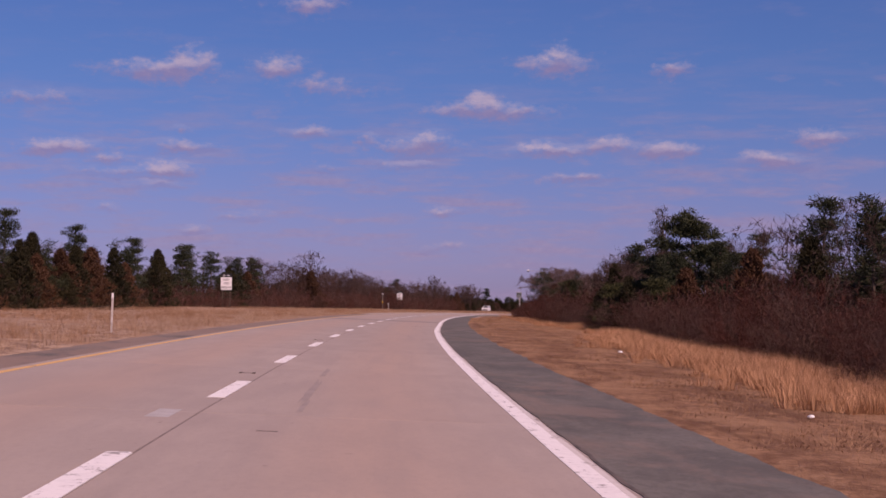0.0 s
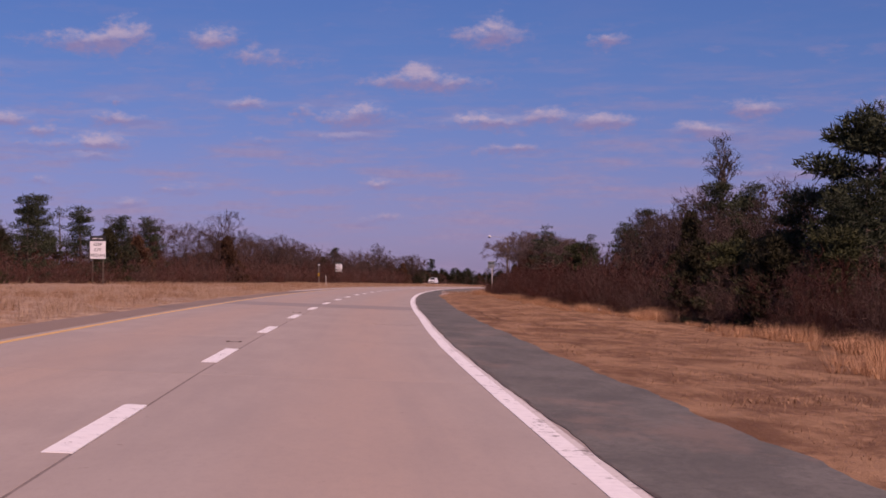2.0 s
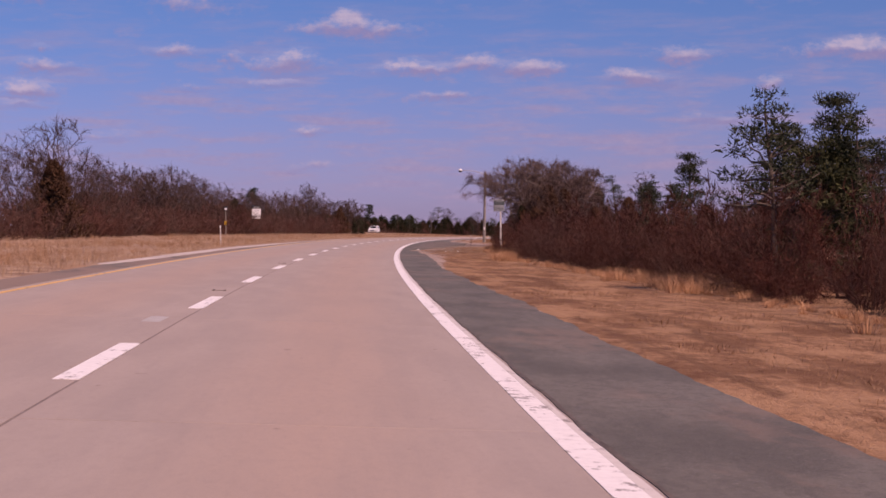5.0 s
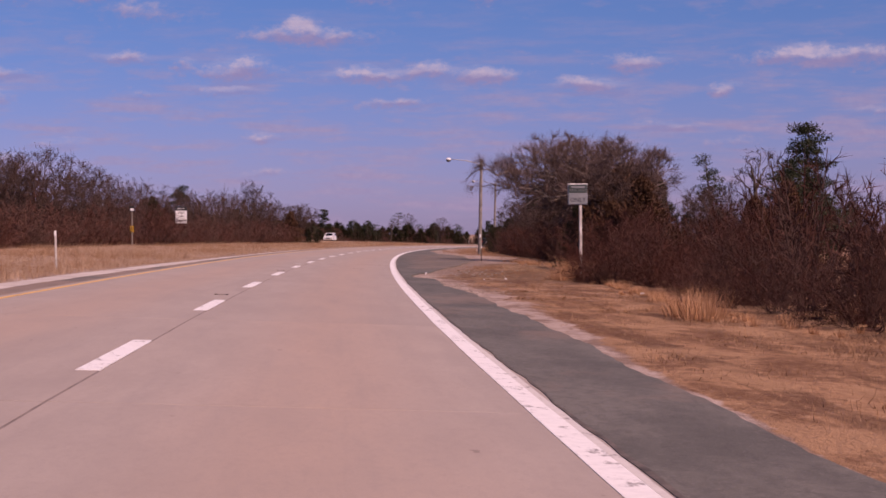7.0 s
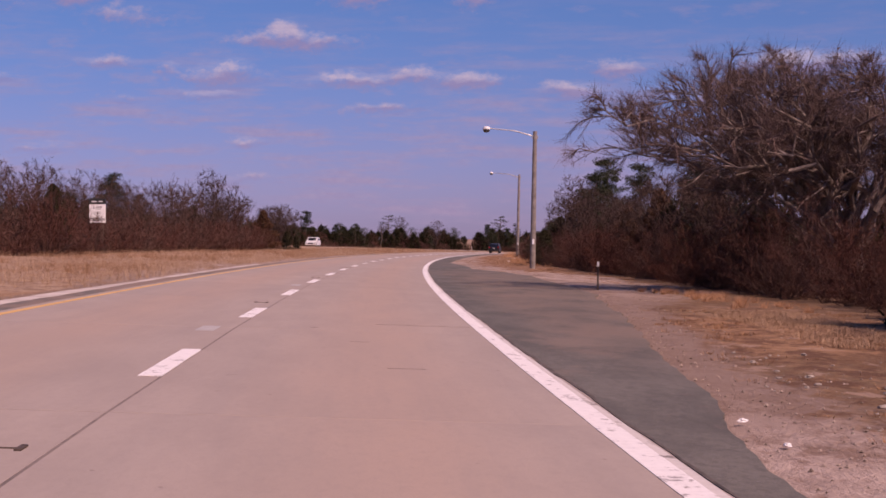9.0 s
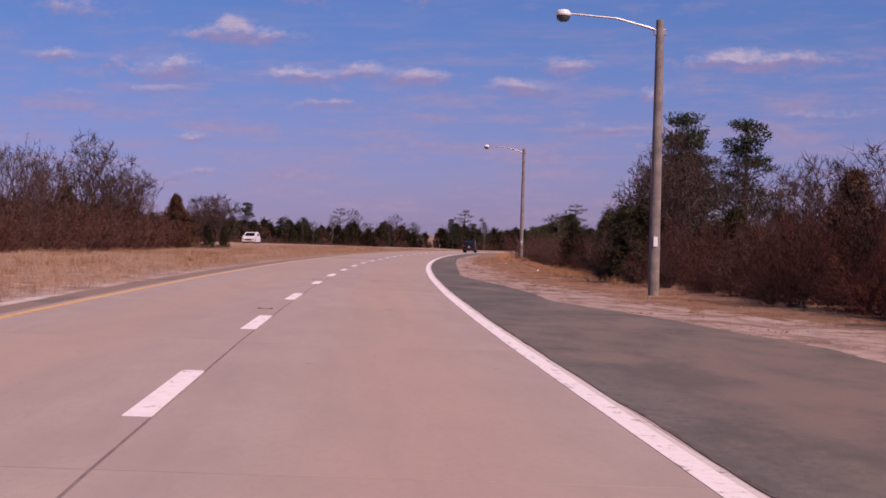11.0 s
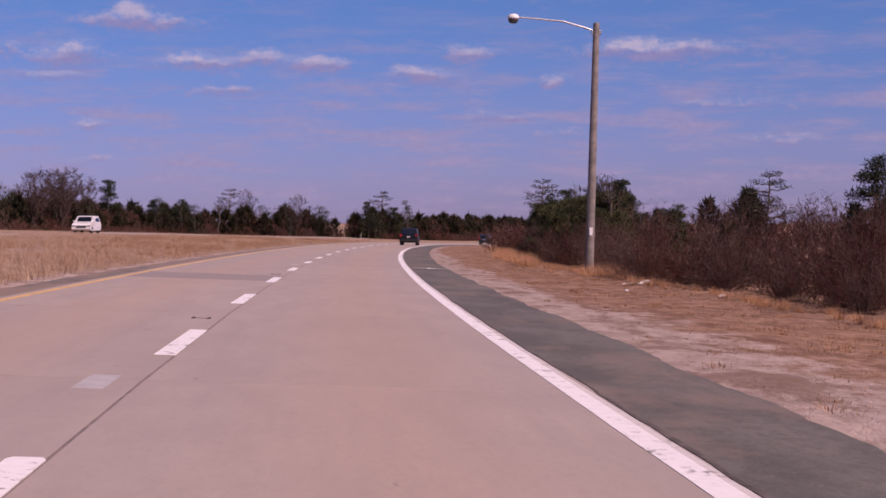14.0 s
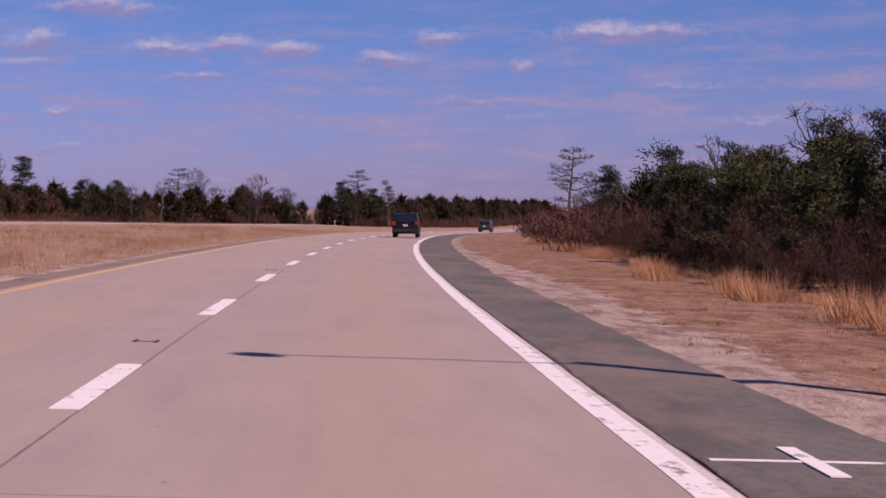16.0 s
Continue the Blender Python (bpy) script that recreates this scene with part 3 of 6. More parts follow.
# From the edge of the strip the sheet runs on, level, to the horizon.
rim = [r * wide for r in range(deep)] + [(deep - 1) * wide + c for c in range(1, wide)] + [r * wide + wide - 1 for r in range(deep - 2, -1, -1)] + list(range(wide - 2, 0, -1))
centre = np.array([60.0, 430.0])
first = len(verts)
for i in rim:
    v = np.array(verts[i][:2]) - centre
    v = v / np.linalg.norm(v) * 4600
    verts.append((centre[0] + v[0], centre[1] + v[1], -1.0))
    uvs.append((uvs[i][0], 400.0))
n_rim = len(rim)
faces += [(rim[i], first + i, first + (i + 1) % n_rim, rim[(i + 1) % n_rim]) for i in range(n_rim)]
me = mesh_of("ground", verts, faces, "verge", True)
layer = me.uv_layers.new(name="UVMap")
loops = np.empty(len(me.loops), int)
me.loops.foreach_get("vertex_index", loops)
layer.data.foreach_set("uv", np.array(uvs)[loops].ravel())
bm = bmesh.new()
bm.from_mesh(me)
bmesh.ops.recalc_face_normals(bm, faces=bm.faces)
bm.to_mesh(me)
bm.free()
tagged(new("ground", me), "dead straw-coloured grass and pale sand beside the road", "ground", kind="structure")


def strip(name, s0, s1, step, left, right, dz, thick, mat, label, seed=0, rag=0.0):
    """A band of pavement or paint with thickness, between two lines along the road."""
    ss = np.arange(s0, s1 + step / 2, step)
    v, f, uv = [], [], []
    for s in ss:
        a = (left(s) if callable(left) else left) + ragged(s, seed, rag)
        b = (right(s) if callable(right) else right) + ragged(s, seed + 5, rag)
        v += [spot(s, a, dz - thick), spot(s, a, dz), spot(s, (a + b) / 2, dz), spot(s, b, dz), spot(s, b, dz - thick)]
        uv += [(a, s), (a, s), ((a + b) / 2, s), (b, s), (b, s)]
    for i in range(len(ss) - 1):
        for k in range(4):
            f.append((i * 5 + k, i * 5 + k + 1, i * 5 + k + 6, i * 5 + k + 5))
    f += [(0, 1, 2, 3, 4), tuple(len(v) - 5 + k for k in (4, 3, 2, 1, 0))]
    ob = new(name, mesh_of(name, v, f, mat))
    layer = ob.data.uv_layers.new(name="UVMap")
    for loop in ob.data.loops:
        layer.data[loop.index].uv = uv[loop.vertex_index]
    b = bmesh.new()
    b.from_mesh(ob.data)
    bmesh.ops.recalc_face_normals(b, faces=b.faces)
    b.to_mesh(ob.data)
    b.free()
    return tagged(ob, label, kind="structure")


def lap(s):
    """Where the asphalt laps raggedly over the outer edge of the concrete."""
    return edge_line_at(s) + 0.3 + ragged(s * 1.7, 2, 0.018) + ragged(s * 4.1, 6, 0.012)


strip("shoulder", -240, 1000, 0.4, lap, lambda s: right_edge(s) + ragged(s, 4, 0.05) + ragged(s * 2.7, 7, 0.05), 0.003, 0.12, "asphalt", "worn grey asphalt shoulder with a ragged sandy edge", 4, 0.0)
strip("shoulder", -240, 1000, 2.0, lambda s: left_edge(s) + ragged(s, 1, 0.06), -4.0, -0.012, 0.12, "dusty_asphalt", "narrow dusty asphalt shoulder beside the yellow line", 2, 0.0)
strip("seam", -60, 700, 0.4, lambda s: lap(s) - 0.012, lambda s: lap(s) + 0.02, 0.006, 0.02, "seam", "ragged dark seam between concrete and asphalt", 9, 0.014)
strip("edge_line", -240, 1000, 0.5, edge_line_at, lambda s: edge_line_at(s) + 0.2, 0.004, 0.003, "white_paint", "solid worn white edge line", 3, 0.004)
strip("edge_line", -240, 1000, 0.5, lambda s: edge_line_at(s) + 0.202, lambda s: edge_line_at(s) + 0.265, 0.003, 0.003, "old_paint", "greyed older edge of the white line", 8, 0.006)
strip("edge_line", -240, 1000, 0.5, -3.83, -3.69, 0.004, 0.003, "yellow_paint", "solid worn yellow edge line", 6, 0.005)
strip("edge_strip", 168, 300, 0.5, lambda s: left_edge(s) - 0.2, lambda s: left_edge(s) + np.interp(s, [168, 180, 225, 260], [0.1, 0.42, 0.42, 0.05]), -0.004, 0.06, "pale_sand", "pale sandy concrete strip along the median", 5, 0.05)
strip("road", -240, 1000, 4.0, -34.5, -27.0, 0.02, 0.15, "concrete", "pale concrete carriageway beyond the grass median")


# ---- trees and shrubs ----
class Wood:
    """Collects limbs and leaves as plain lists of vertices and faces."""

    def __init__(self, seed):
        self.v, self.f, self.r = [], [], random.Random(seed)

    def limb(self, p, q, r0, r1, sides=3):
        ax = (q - p)
        if ax.length < 1e-5:
            return
        rot = ax.to_track_quat("Z", "Y")
        i = len(self.v)
        for c, r in ((p, r0), (q, r1)):
            for k in range(sides):
                t = 2 * math.pi * k / sides
                self.v.append(c + rot @ Vector((math.cos(t) * r, math.sin(t) * r, 0)))
        for k in range(sides):
            self.f.append((i + k, i + (k + 1) % sides, i + sides + (k + 1) % sides, i + sides + k))

    def spike(self, p, q, r, sides=3):
        ax = q - p
        rot = ax.to_track_quat("Z", "Y")
        i = len(self.v)
        for k in range(sides):
            t = 2 * math.pi * k / sides
            self.v.append(p + rot @ Vector((math.cos(t) * r, math.sin(t) * r, 0)))
        self.v.append(q)
        for k in range(sides):
            self.f.append((i + k, i + (k + 1) % sides, i + sides))

    def blade(self, p, q, width, side):
        i = len(self.v)
        self.v += [p - side * width, p + side * width, q]
        self.f.append((i, i + 1, i + 2))

    def leaf(self, p, size):
        a, b = self.any_way() * size, self.any_way() * size * 0.6
        i = len(self.v)
        self.v += [p - a, p - b, p + a, p + b]
        self.f += [(i, i + 1, i + 2), (i, i + 2, i + 3)]

    def any_way(self):
        r = self.r
        while True:
            v = Vector((r.uniform(-1, 1), r.uniform(-1, 1), r.uniform(-1, 1)))
            if 0.05 < v.length < 1:
                return v.normalized()

    def bent(self, way, amount, up=0.0):
        return (way + self.any_way() * amount + Vector((0, 0, up))).normalized()

    def mesh(self, name, mat):
        return mesh_of(name, self.v, self.f, mat)


def twig(w, p, q, width):
    w.blade(p, q, width, (q - p).cross(w.any_way()).normalized())


def crooked(w, p, q, lift, wobble, pieces):
    """Points of an arching, uneven line from p to q."""
    mid = p.lerp(q, 0.5) + Vector((0, 0, lift))
    pts, size = [p], (q - p).length * wobble
    for k in range(1, pieces + 1):
        f = k / pieces
        x = p.lerp(mid, f).lerp(mid.lerp(q, f), f)
        pts.append(x if k == pieces else x + w.any_way() * size)
    return pts


def branch(w, pts, r0, r1, sides):
    n = len(pts) - 1
    for k in range(n):
        w.limb(pts[k], pts[k + 1], r0 + (r1 - r0) * k / n, r0 + (r1 - r0) * (k + 1) / n, sides)


def along(pts, f):
    x = min(f, 0.999) * (len(pts) - 1)
    k = int(x)
    return pts[k].lerp(pts[k + 1], x - k), (pts[k + 1] - pts[k]).normalized()


def tree_thing(name, label, category, trunk, crown, trunk_mat, crown_mat, crown_name="crown", group="trees beside the road", trunk_name="trunk"):
    root = thing(name, label, category, group=group)
    t = new(trunk_name, trunk.mesh(trunk_name, trunk_mat))
    t.parent = root
    if crown.f:
        c = new(crown_name, crown.mesh(crown_name, crown_mat))
        c.parent = root
    root.matrix_basis = pose(0, 0, -60)
    return root


def puff(w, p, r, count):
    """A flattened cushion of needles at the end of a limb, denser on top."""
    for _ in range(count):
        v = w.any_way()
        v.z = v.z * 0.42 + 0.1
        b = p + v * (r * 0.95 * w.r.random() ** 0.35)
        q = b + (v * 0.8 + w.any_way() * 0.7 + Vector((0, 0, 0.25))).normalized() * r * w.r.uniform(0.2, 0.42)
        twig(w, b, q, r * 0.04 + 0.004)


def pine(seed, height, first, reach, limbs, count=40, flat=False, size=0.42, puffs=5, bow=0.05):
    """A pitch pine: bent trunk, uneven limbs that carry cushions of needles with gaps between them."""
    t, c = Wood(seed), Wood(seed + 50)
    p, way, pts = Vector((0, 0, -0.15)), Vector((0, 0, 1)), []
    n = 9
    for k in range(n):
        way = t.bent(way, 0.09, 0.25)
        q = p + way * (height + 0.15) / n
        t.limb(p, q, 0.022 * height * (1 - k / n * 0.85), 0.022 * height * (1 - (k + 1) / n * 0.85), 6)
        pts.append((p, q))
        p = q
    top = p
    for i in range(limbs):
        whorl = (i // 3 + 0.5 + t.r.uniform(-0.45, 0.45)) / math.ceil(limbs / 3)
        h = first + (1 - first) * whorl
        a, b = pts[min(int(h * n), n - 1)]
        base = a.lerp(b, h * n % 1 if h < 1 else 1)
        ang = i * 2.4 + t.r.uniform(-0.5, 0.5)
        rel = (h - first) / (1 - first)
        taper = 1 - 1.35 * (rel - 0.3) ** 2 if flat else 1 - rel * 0.8
        long = reach * taper * t.r.uniform(0.5, 1.15)
        v = Vector((math.cos(ang), math.sin(ang), t.r.uniform(-0.12, 0.12) if flat else t.r.uniform(-0.1, 0.5))).normalized()
        line = crooked(t, base, base + v * long + Vector((0, 0, long * 0.12)), -long * bow, 0.07, 4)
        r = 0.009 * height * taper + 0.008
        branch(t, line, r, r * 0.3, 4)
        for k in range(puffs):
            f = 1 - 0.5 * k / puffs
            b, u = along(line, f)
            side = Vector((-v.y, v.x, 0)) * (1 if k % 2 else -1)
            e = b + (side * (0.0 if k == 0 else t.r.uniform(0.15, 0.38)) + Vector((0, 0, t.r.uniform(0.0, 0.16)))) * max(long, 0.8) * (0.6 if flat else 0.75)
            twig(t, b, e, r * 0.3)
            puff(c, e, size * c.r.uniform(0.7, 1.2), count)
    for k in range(3):
        puff(c, top + Vector((c.r.uniform(-0.15, 0.15), c.r.uniform(-0.15, 0.15), -0.25 * k)), size * 0.75, count // 2)
    return t, c


def cedar(seed, height, width, sprays, coarse=1.0):
    """A red cedar: a dense, uneven cone of upswept sprays."""
    t, c = Wood(seed), Wood(seed + 70)
    t.limb(Vector((0, 0, -0.1)), Vector((0, 0, height * 0.9)), 0.12, 0.02, 6)
    phase = c.r.uniform(0, 6)
    for i in range(sprays):
        h = c.r.random() ** 1.15
        ang = c.r.uniform(0, 2 * math.pi)
        lump = 1 + 0.28 * math.sin(ang * 3 + h * 9 + phase) + 0.2 * math.sin(h * 23 + phase)
        r = width * (1 - h) ** 0.75 * lump * c.r.uniform(0.35, 1.0)
        p = Vector((math.cos(ang) * r, math.sin(ang) * r, 0.1 + h * height * 0.93))
        if i % 12 == 0:
            t.limb(Vector((0, 0, max(0.1, p.z - r * 0.4))), p, 0.022, 0.008, 3)
        out = Vector((math.cos(ang) * 0.7, math.sin(ang) * 0.7, 0.9))
        for _ in range(3):
            v = c.bent(out.normalized(), 0.55)
            side = v.cross(c.any_way()).normalized()
            c.blade(p, p + v * c.r.uniform(0.28, 0.55) * coarse, 0.055 * coarse, side)
            c.blade(p + v * 0.15, p + c.bent(v, 0.8) * 0.35 * coarse, 0.05 * coarse, v.cross(side).normalized())
    return t, c


def mound(seed, height, width, stems, sides, twigs, blade=0.012, pieces=3, upright=0.1, reach=1.0):
    """A leafless shrub: arching stems from one foot that fill a rounded mound with fine twigs."""
    t, c = Wood(seed), Wood(seed + 90)
    t.limb(Vector((0, 0, -0.2)), Vector((0, 0, 0.06)), width * 0.1, width * 0.06, 7)
    for _ in range(stems):
        ang, u = t.r.uniform(0, 2 * math.pi), math.sqrt(t.r.random())
        foot = Vector((math.cos(ang) * u * width * 0.07, math.sin(ang) * u * width * 0.07, -0.08))
        ang += t.r.uniform(-0.4, 0.4)
        tip = Vector((math.cos(ang) * u * width * 0.5, math.sin(ang) * u * width * 0.5, height * (0.22 + 0.78 * math.sqrt(1 - u * u * 0.95)) * t.r.uniform(0.72, 1.05)))
        if t.r.random() < 0.3:
            tip = Vector((tip.x * 1.15, tip.y * 1.15, tip.z * t.r.uniform(0.15, 0.55)))
        pts = crooked(t, foot, tip, tip.z * 0.12, 0.05, pieces)
        r = t.r.uniform(0.011, 0.02) * blade / 0.012
        branch(t, pts, r, r * 0.4, 3)
        for _ in range(sides):
            b, v = along(pts, t.r.uniform(0.03, 1.0) ** 0.95)
            e = b + c.bent(v, 1.0, upright) * c.r.uniform(0.3, 0.85) * height * 0.3 * reach
            twig(c, b, e, blade)
            for _ in range(twigs):
                g = b.lerp(e, c.r.uniform(0.15, 1.0))
                twig(c, g, g + c.bent((e - b).normalized(), 1.0, upright) * c.r.uniform(0.12, 0.4), blade * 0.62)
    return t, c


def domed(seed, height, wide, fork, limbs, subs, ends, twigs, r, off=0.0, low=0.3, blade=0.012, sides=5, trunks=1, arch=0.12):
    """A leafless tree: limbs that arch out from a low fork to a rounded crown of fine twigs."""
    t, c = Wood(seed), Wood(seed + 5)
    tops = []

    def keep(b, e):
        """Shortens a branch that would leave the rounded crown."""
        q = ((e.x - off) / wide) ** 2 + (e.y / wide) ** 2 + (max(0.0, e.z - low * height) / (height * (1 - low))) ** 2
        return e if q < 1.14 else b.lerp(e, 0.35)

    for k in range(trunks):
        foot = Vector((t.r.uniform(-0.3, 0.3) * (trunks > 1), t.r.uniform(-0.3, 0.3) * (trunks > 1), -0.2))
        top = foot + Vector((t.r.uniform(-0.2, 0.2), t.r.uniform(-0.2, 0.2), fork + 0.2))
        branch(t, crooked(t, foot, top, 0, 0.04, 3), r * 1.5, r * 1.1, sides + 2)
        tops.append(top)
    for i in range(limbs):
        top = tops[i % trunks] - Vector((0, 0, t.r.uniform(0, min(0.6, fork * 0.4))))
        ang, u = i * 2.39996 + t.r.uniform(-0.25, 0.25), 0.96 * math.sqrt((i + 0.6) / limbs)
        goal = Vector((off + math.cos(ang) * u * wide, math.sin(ang) * u * wide, height * (low + (1 - low) * math.sqrt(max(0.0, 1 - u * u * 0.96))))) * t.r.uniform(0.86, 1.02)
        long = (goal - top).length
        pts = crooked(t, top, goal, long * arch, 0.05 if long < 4 else 0.06, 8)
        branch(t, pts, r * t.r.uniform(0.55, 0.85), r * 0.12, sides)
        for _ in range(subs):
            f = t.r.uniform(0.3, 1.0)
            b, v = along(pts, f)
            e = b + t.bent(v, 0.9, 0.12) * long * t.r.uniform(0.18, 0.36) * (1.2 - 0.65 * f)
            e = keep(b, e)
            q = crooked(t, b, e, long * 0.02, 0.09, 4)
            branch(t, q, r * (0.42 - 0.26 * f), r * 0.07, 4 if sides > 4 else 3)
            for _ in range(ends):
                b2, v2 = along(q, t.r.uniform(0.2, 1.0))
                e2 = b2 + c.bent(v2, 0.95, 0.18) * (0.4 + long * 0.05) * c.r.uniform(0.8, 1.5)
                e2 = keep(b2, e2)
                m2 = b2.lerp(e2, 0.5) + c.any_way() * 0.05
                c.limb(b2, m2, r * 0.07 + 0.004, r * 0.05 + 0.003, 3)
                c.spike(m2, e2, r * 0.05 + 0.003)
                for _ in range(twigs):
                    g = b2.lerp(e2, c.r.uniform(0.2, 1.0))
                    twig(c, g, g + c.bent((e2 - b2).normalized(), 0.95, 0.12) * c.r.uniform(0.12, 0.45) * (1 + 0.06 * wide), blade)
    return t, c


def haze(seed, height, width, count, blade):
    """A distant shrub: a rounded mass of coarse upright twigs."""
    t, c = Wood(seed), Wood(seed + 3)
    for _ in range(9):
        ang, u = t.r.uniform(0, 6.283), math.sqrt(t.r.random())
        q = Vector((math.cos(ang) * u * width * 0.45, math.sin(ang) * u * width * 0.45, height * (1 - 0.5 * u * u) * 0.8))
        t.spike(Vector((q.x * 0.5, q.y * 0.5, -0.1)), q, blade)
    for _ in range(count):
        ang, u = c.r.uniform(0, 6.283), math.sqrt(c.r.random())
        roof = height * (0.3 + 0.7 * math.sqrt(1 - u * u * 0.9)) * c.r.uniform(0.85, 1.1)
        p = Vector((math.cos(ang) * u * width * 0.5, math.sin(ang) * u * width * 0.5, roof * c.r.random() ** 0.7 * 0.85))
        twig(c, p, p + c.bent(Vector((0, 0, 1)), 1.0) * c.r.uniform(0.5, 1.1), blade * c.r.uniform(0.6, 1.2))
    return t, c


PINE = "dark green pitch pine with uneven limbs and needle tufts"
BARE = "leafless grey-brown tree with fine bare twigs"
CEDAR = "dense dark olive-green red cedar, narrow and pointed"
SHRUB = "leafless reddish-brown shrub of many thin stems"
KIND = {
    "pine_a": lambda: tree_thing("pine_tree", PINE, "pine tree", *pine(11, 7.2, 0.08, 2.6, 39, 80, False, 0.62, 3), "bark", "needle"),
    "pine_b": lambda: tree_thing("pine_tree", PINE, "pine tree", *pine(12, 6.4, 0.08, 2.3, 36, 80, False, 0.58, 3), "bark", "needle"),
    "pine_c": lambda: tree_thing("pine_tree", PINE, "pine tree", *pine(13, 5.2, 0.06, 2.0, 33, 76, False, 0.54, 3), "bark", "needle"),
    "pine_broad": lambda: tree_thing("pine_tree", "broad layered dark green pitch pine", "pine tree", *pine(17, 7.3, 0.12, 2.8, 28, 170, True, 0.85, 4), "bark", "needle"),
    "pine_slim": lambda: tree_thing("pine_tree", "slender upright dark green pine with short limbs", "pine tree", *pine(18, 6.4, 0.12, 1.5, 28, 46, False, 0.46, 3), "bark", "needle"),
    "pine_low": lambda: tree_thing("pine_tree", "low bushy dark green pine, needled to the ground", "pine tree", *pine(16, 3.9, 0.03, 2.1, 32, 80, False, 0.56, 5), "bark", "olive_needle"),
    "pine_flat": lambda: tree_thing("pine_tree", "tall flat-topped pitch pine with layered limbs", "pine tree", *pine(14, 9.2, 0.38, 2.6, 20, 50, True, 0.6, 3), "bark", "needle"),
    "pine_high": lambda: tree_thing("pine_tree", "tall slender half-dead pine with a thin domed crown", "pine tree", *domed(15, 10.1, 1.2, 7.2, 14, 5, 4, 4, 0.075, 0.2, 0.78, 0.011, 5, 1, 0.14), "bark", "dull_needle"),
    "pine_loose": lambda: tree_thing("pine_tree", "loose airy young pine with a bare lower stem and thin limbs", "pine tree", *pine(19, 4.7, 0.42, 1.7, 22, 60, False, 0.42, 2), "bark", "needle"),
    "cedar_a": lambda: tree_thing("cedar_tree", CEDAR, "cedar tree", *cedar(21, 4.6, 1.5, 1500, 0.66), "bark", "cedar"),
    "cedar_b": lambda: tree_thing("cedar_tree", "broad bushy red cedar, olive green turning brown", "cedar tree", *cedar(22, 3.4, 1.7, 1400, 0.66), "bark", "cedar"),
    "cedar_rust": lambda: tree_thing("cedar_tree", "cedar with rusty brown winter foliage", "cedar tree", *cedar(23, 3.8, 1.6, 1500, 0.66), "bark", "rust_leaf"),
    "bare_a": lambda: tree_thing("bare_tree", BARE, "tree", *domed(31, 6.0, 2.5, 1.2, 12, 6, 4, 6, 0.075, 0.2, 0.4), "grey_twig", "grey_twig", "twig_crown"),
    "bare_b": lambda: tree_thing("bare_tree", BARE, "tree", *domed(32, 5.2, 2.0, 0.8, 11, 6, 4, 6, 0.05, 0.0, 0.45, 0.012, 4, 3), "grey_twig", "grey_twig", "twig_crown"),
    "bare_c": lambda: tree_thing("bare_tree", BARE, "tree", *domed(33, 6.8, 1.9, 1.5, 12, 6, 4, 6, 0.06, 0.1, 0.5, 0.012, 4, 2), "grey_twig", "grey_twig", "twig_crown"),
    "snag": lambda: tree_thing("dead_tree", "dead grey snag with a few broken crooked limbs", "tree", *domed(35, 5.6, 1.15, 3.8, 6, 4, 3, 4, 0.085, 0.15, 0.72, 0.012, 5, 1, 0.03), "bark", "grey_twig", "twig_crown"),
    "shrub_a": lambda: tree_thing("shrub", SHRUB, "shrub", *mound(41, 2.9, 3.6, 28, 16, 12, 0.0065, 3, 0.1, 0.8), "grey_twig", "twig", "twig_crown", "thicket beside the road", "trunk"),
    "shrub_b": lambda: tree_thing("shrub", SHRUB, "shrub", *mound(42, 2.5, 3.6, 28, 16, 12, 0.0065, 3, 0.1, 0.8), "twig", "red_twig", "twig_crown", "thicket beside the road", "trunk"),
    "shrub_c": lambda: tree_thing("shrub", "low leafless shrub with red-brown stems", "shrub", *mound(43, 1.8, 3.2, 26, 14, 12, 0.0065, 3, 0.1, 0.8), "red_twig", "red_twig", "twig_crown", "thicket beside the road", "trunk"),
    "shrub_d": lambda: tree_thing("shrub", "tall grey-brown leafless shrub of arching stems", "shrub", *mound(44, 3.0, 3.4, 28, 16, 11, 0.0065, 3, 0.2, 0.8), "grey_twig", "twig", "twig_crown", "thicket beside the road", "trunk"),
    "shrub_g": lambda: tree_thing("shrub", "pale grey-brown leafless shrub of fine twigs", "shrub", *mound(45, 2.7, 3.5, 28, 16, 12, 0.0065, 3, 0.15, 0.8), "grey_twig", "pale_twig", "twig_crown", "thicket beside the road", "trunk"),
}
MADE = {}


def put(kind, s, d, size=1.0, turn=None, tall=None, lean=0.0, label=""):
    """Stands a tree or shrub of a kind on the ground; the first of a kind is built, the rest copied."""
    turn = pick.uniform(0, 360) if turn is None else turn
    m = stand(s, d, turn, -0.02, size, tall, lean)
    if kind not in MADE:
        MADE[kind] = KIND[kind]()
        MADE[kind].matrix_basis = m
        ob = MADE[kind]
    else:
        ob = copy_thing(MADE[kind], m)
        ob.matrix_basis = m
    return tagged(ob, label)


pick = random.Random(5)


def shrub_line(s):
    """Where the thicket to the right of the road begins."""
    return float(np.interp(s, [-40, 28, 40, 66, 84, 108, 126, 153, 185, 200, 216, 230, 243, 252, 275, 300, 320, 343, 365, 390, 403, 427, 457, 520],
                           [10.5, 10.6, 11.4, 12.0, 12.9, 12.8, 11.2, 11.0, 9.8, 9.1, 10.2, 11.4, 11.6, 12.4, 12.6, 12.2, 11.4, 10.9, 10.9, 11.3, 11.0, 10.8, 11.4, 11.6]))


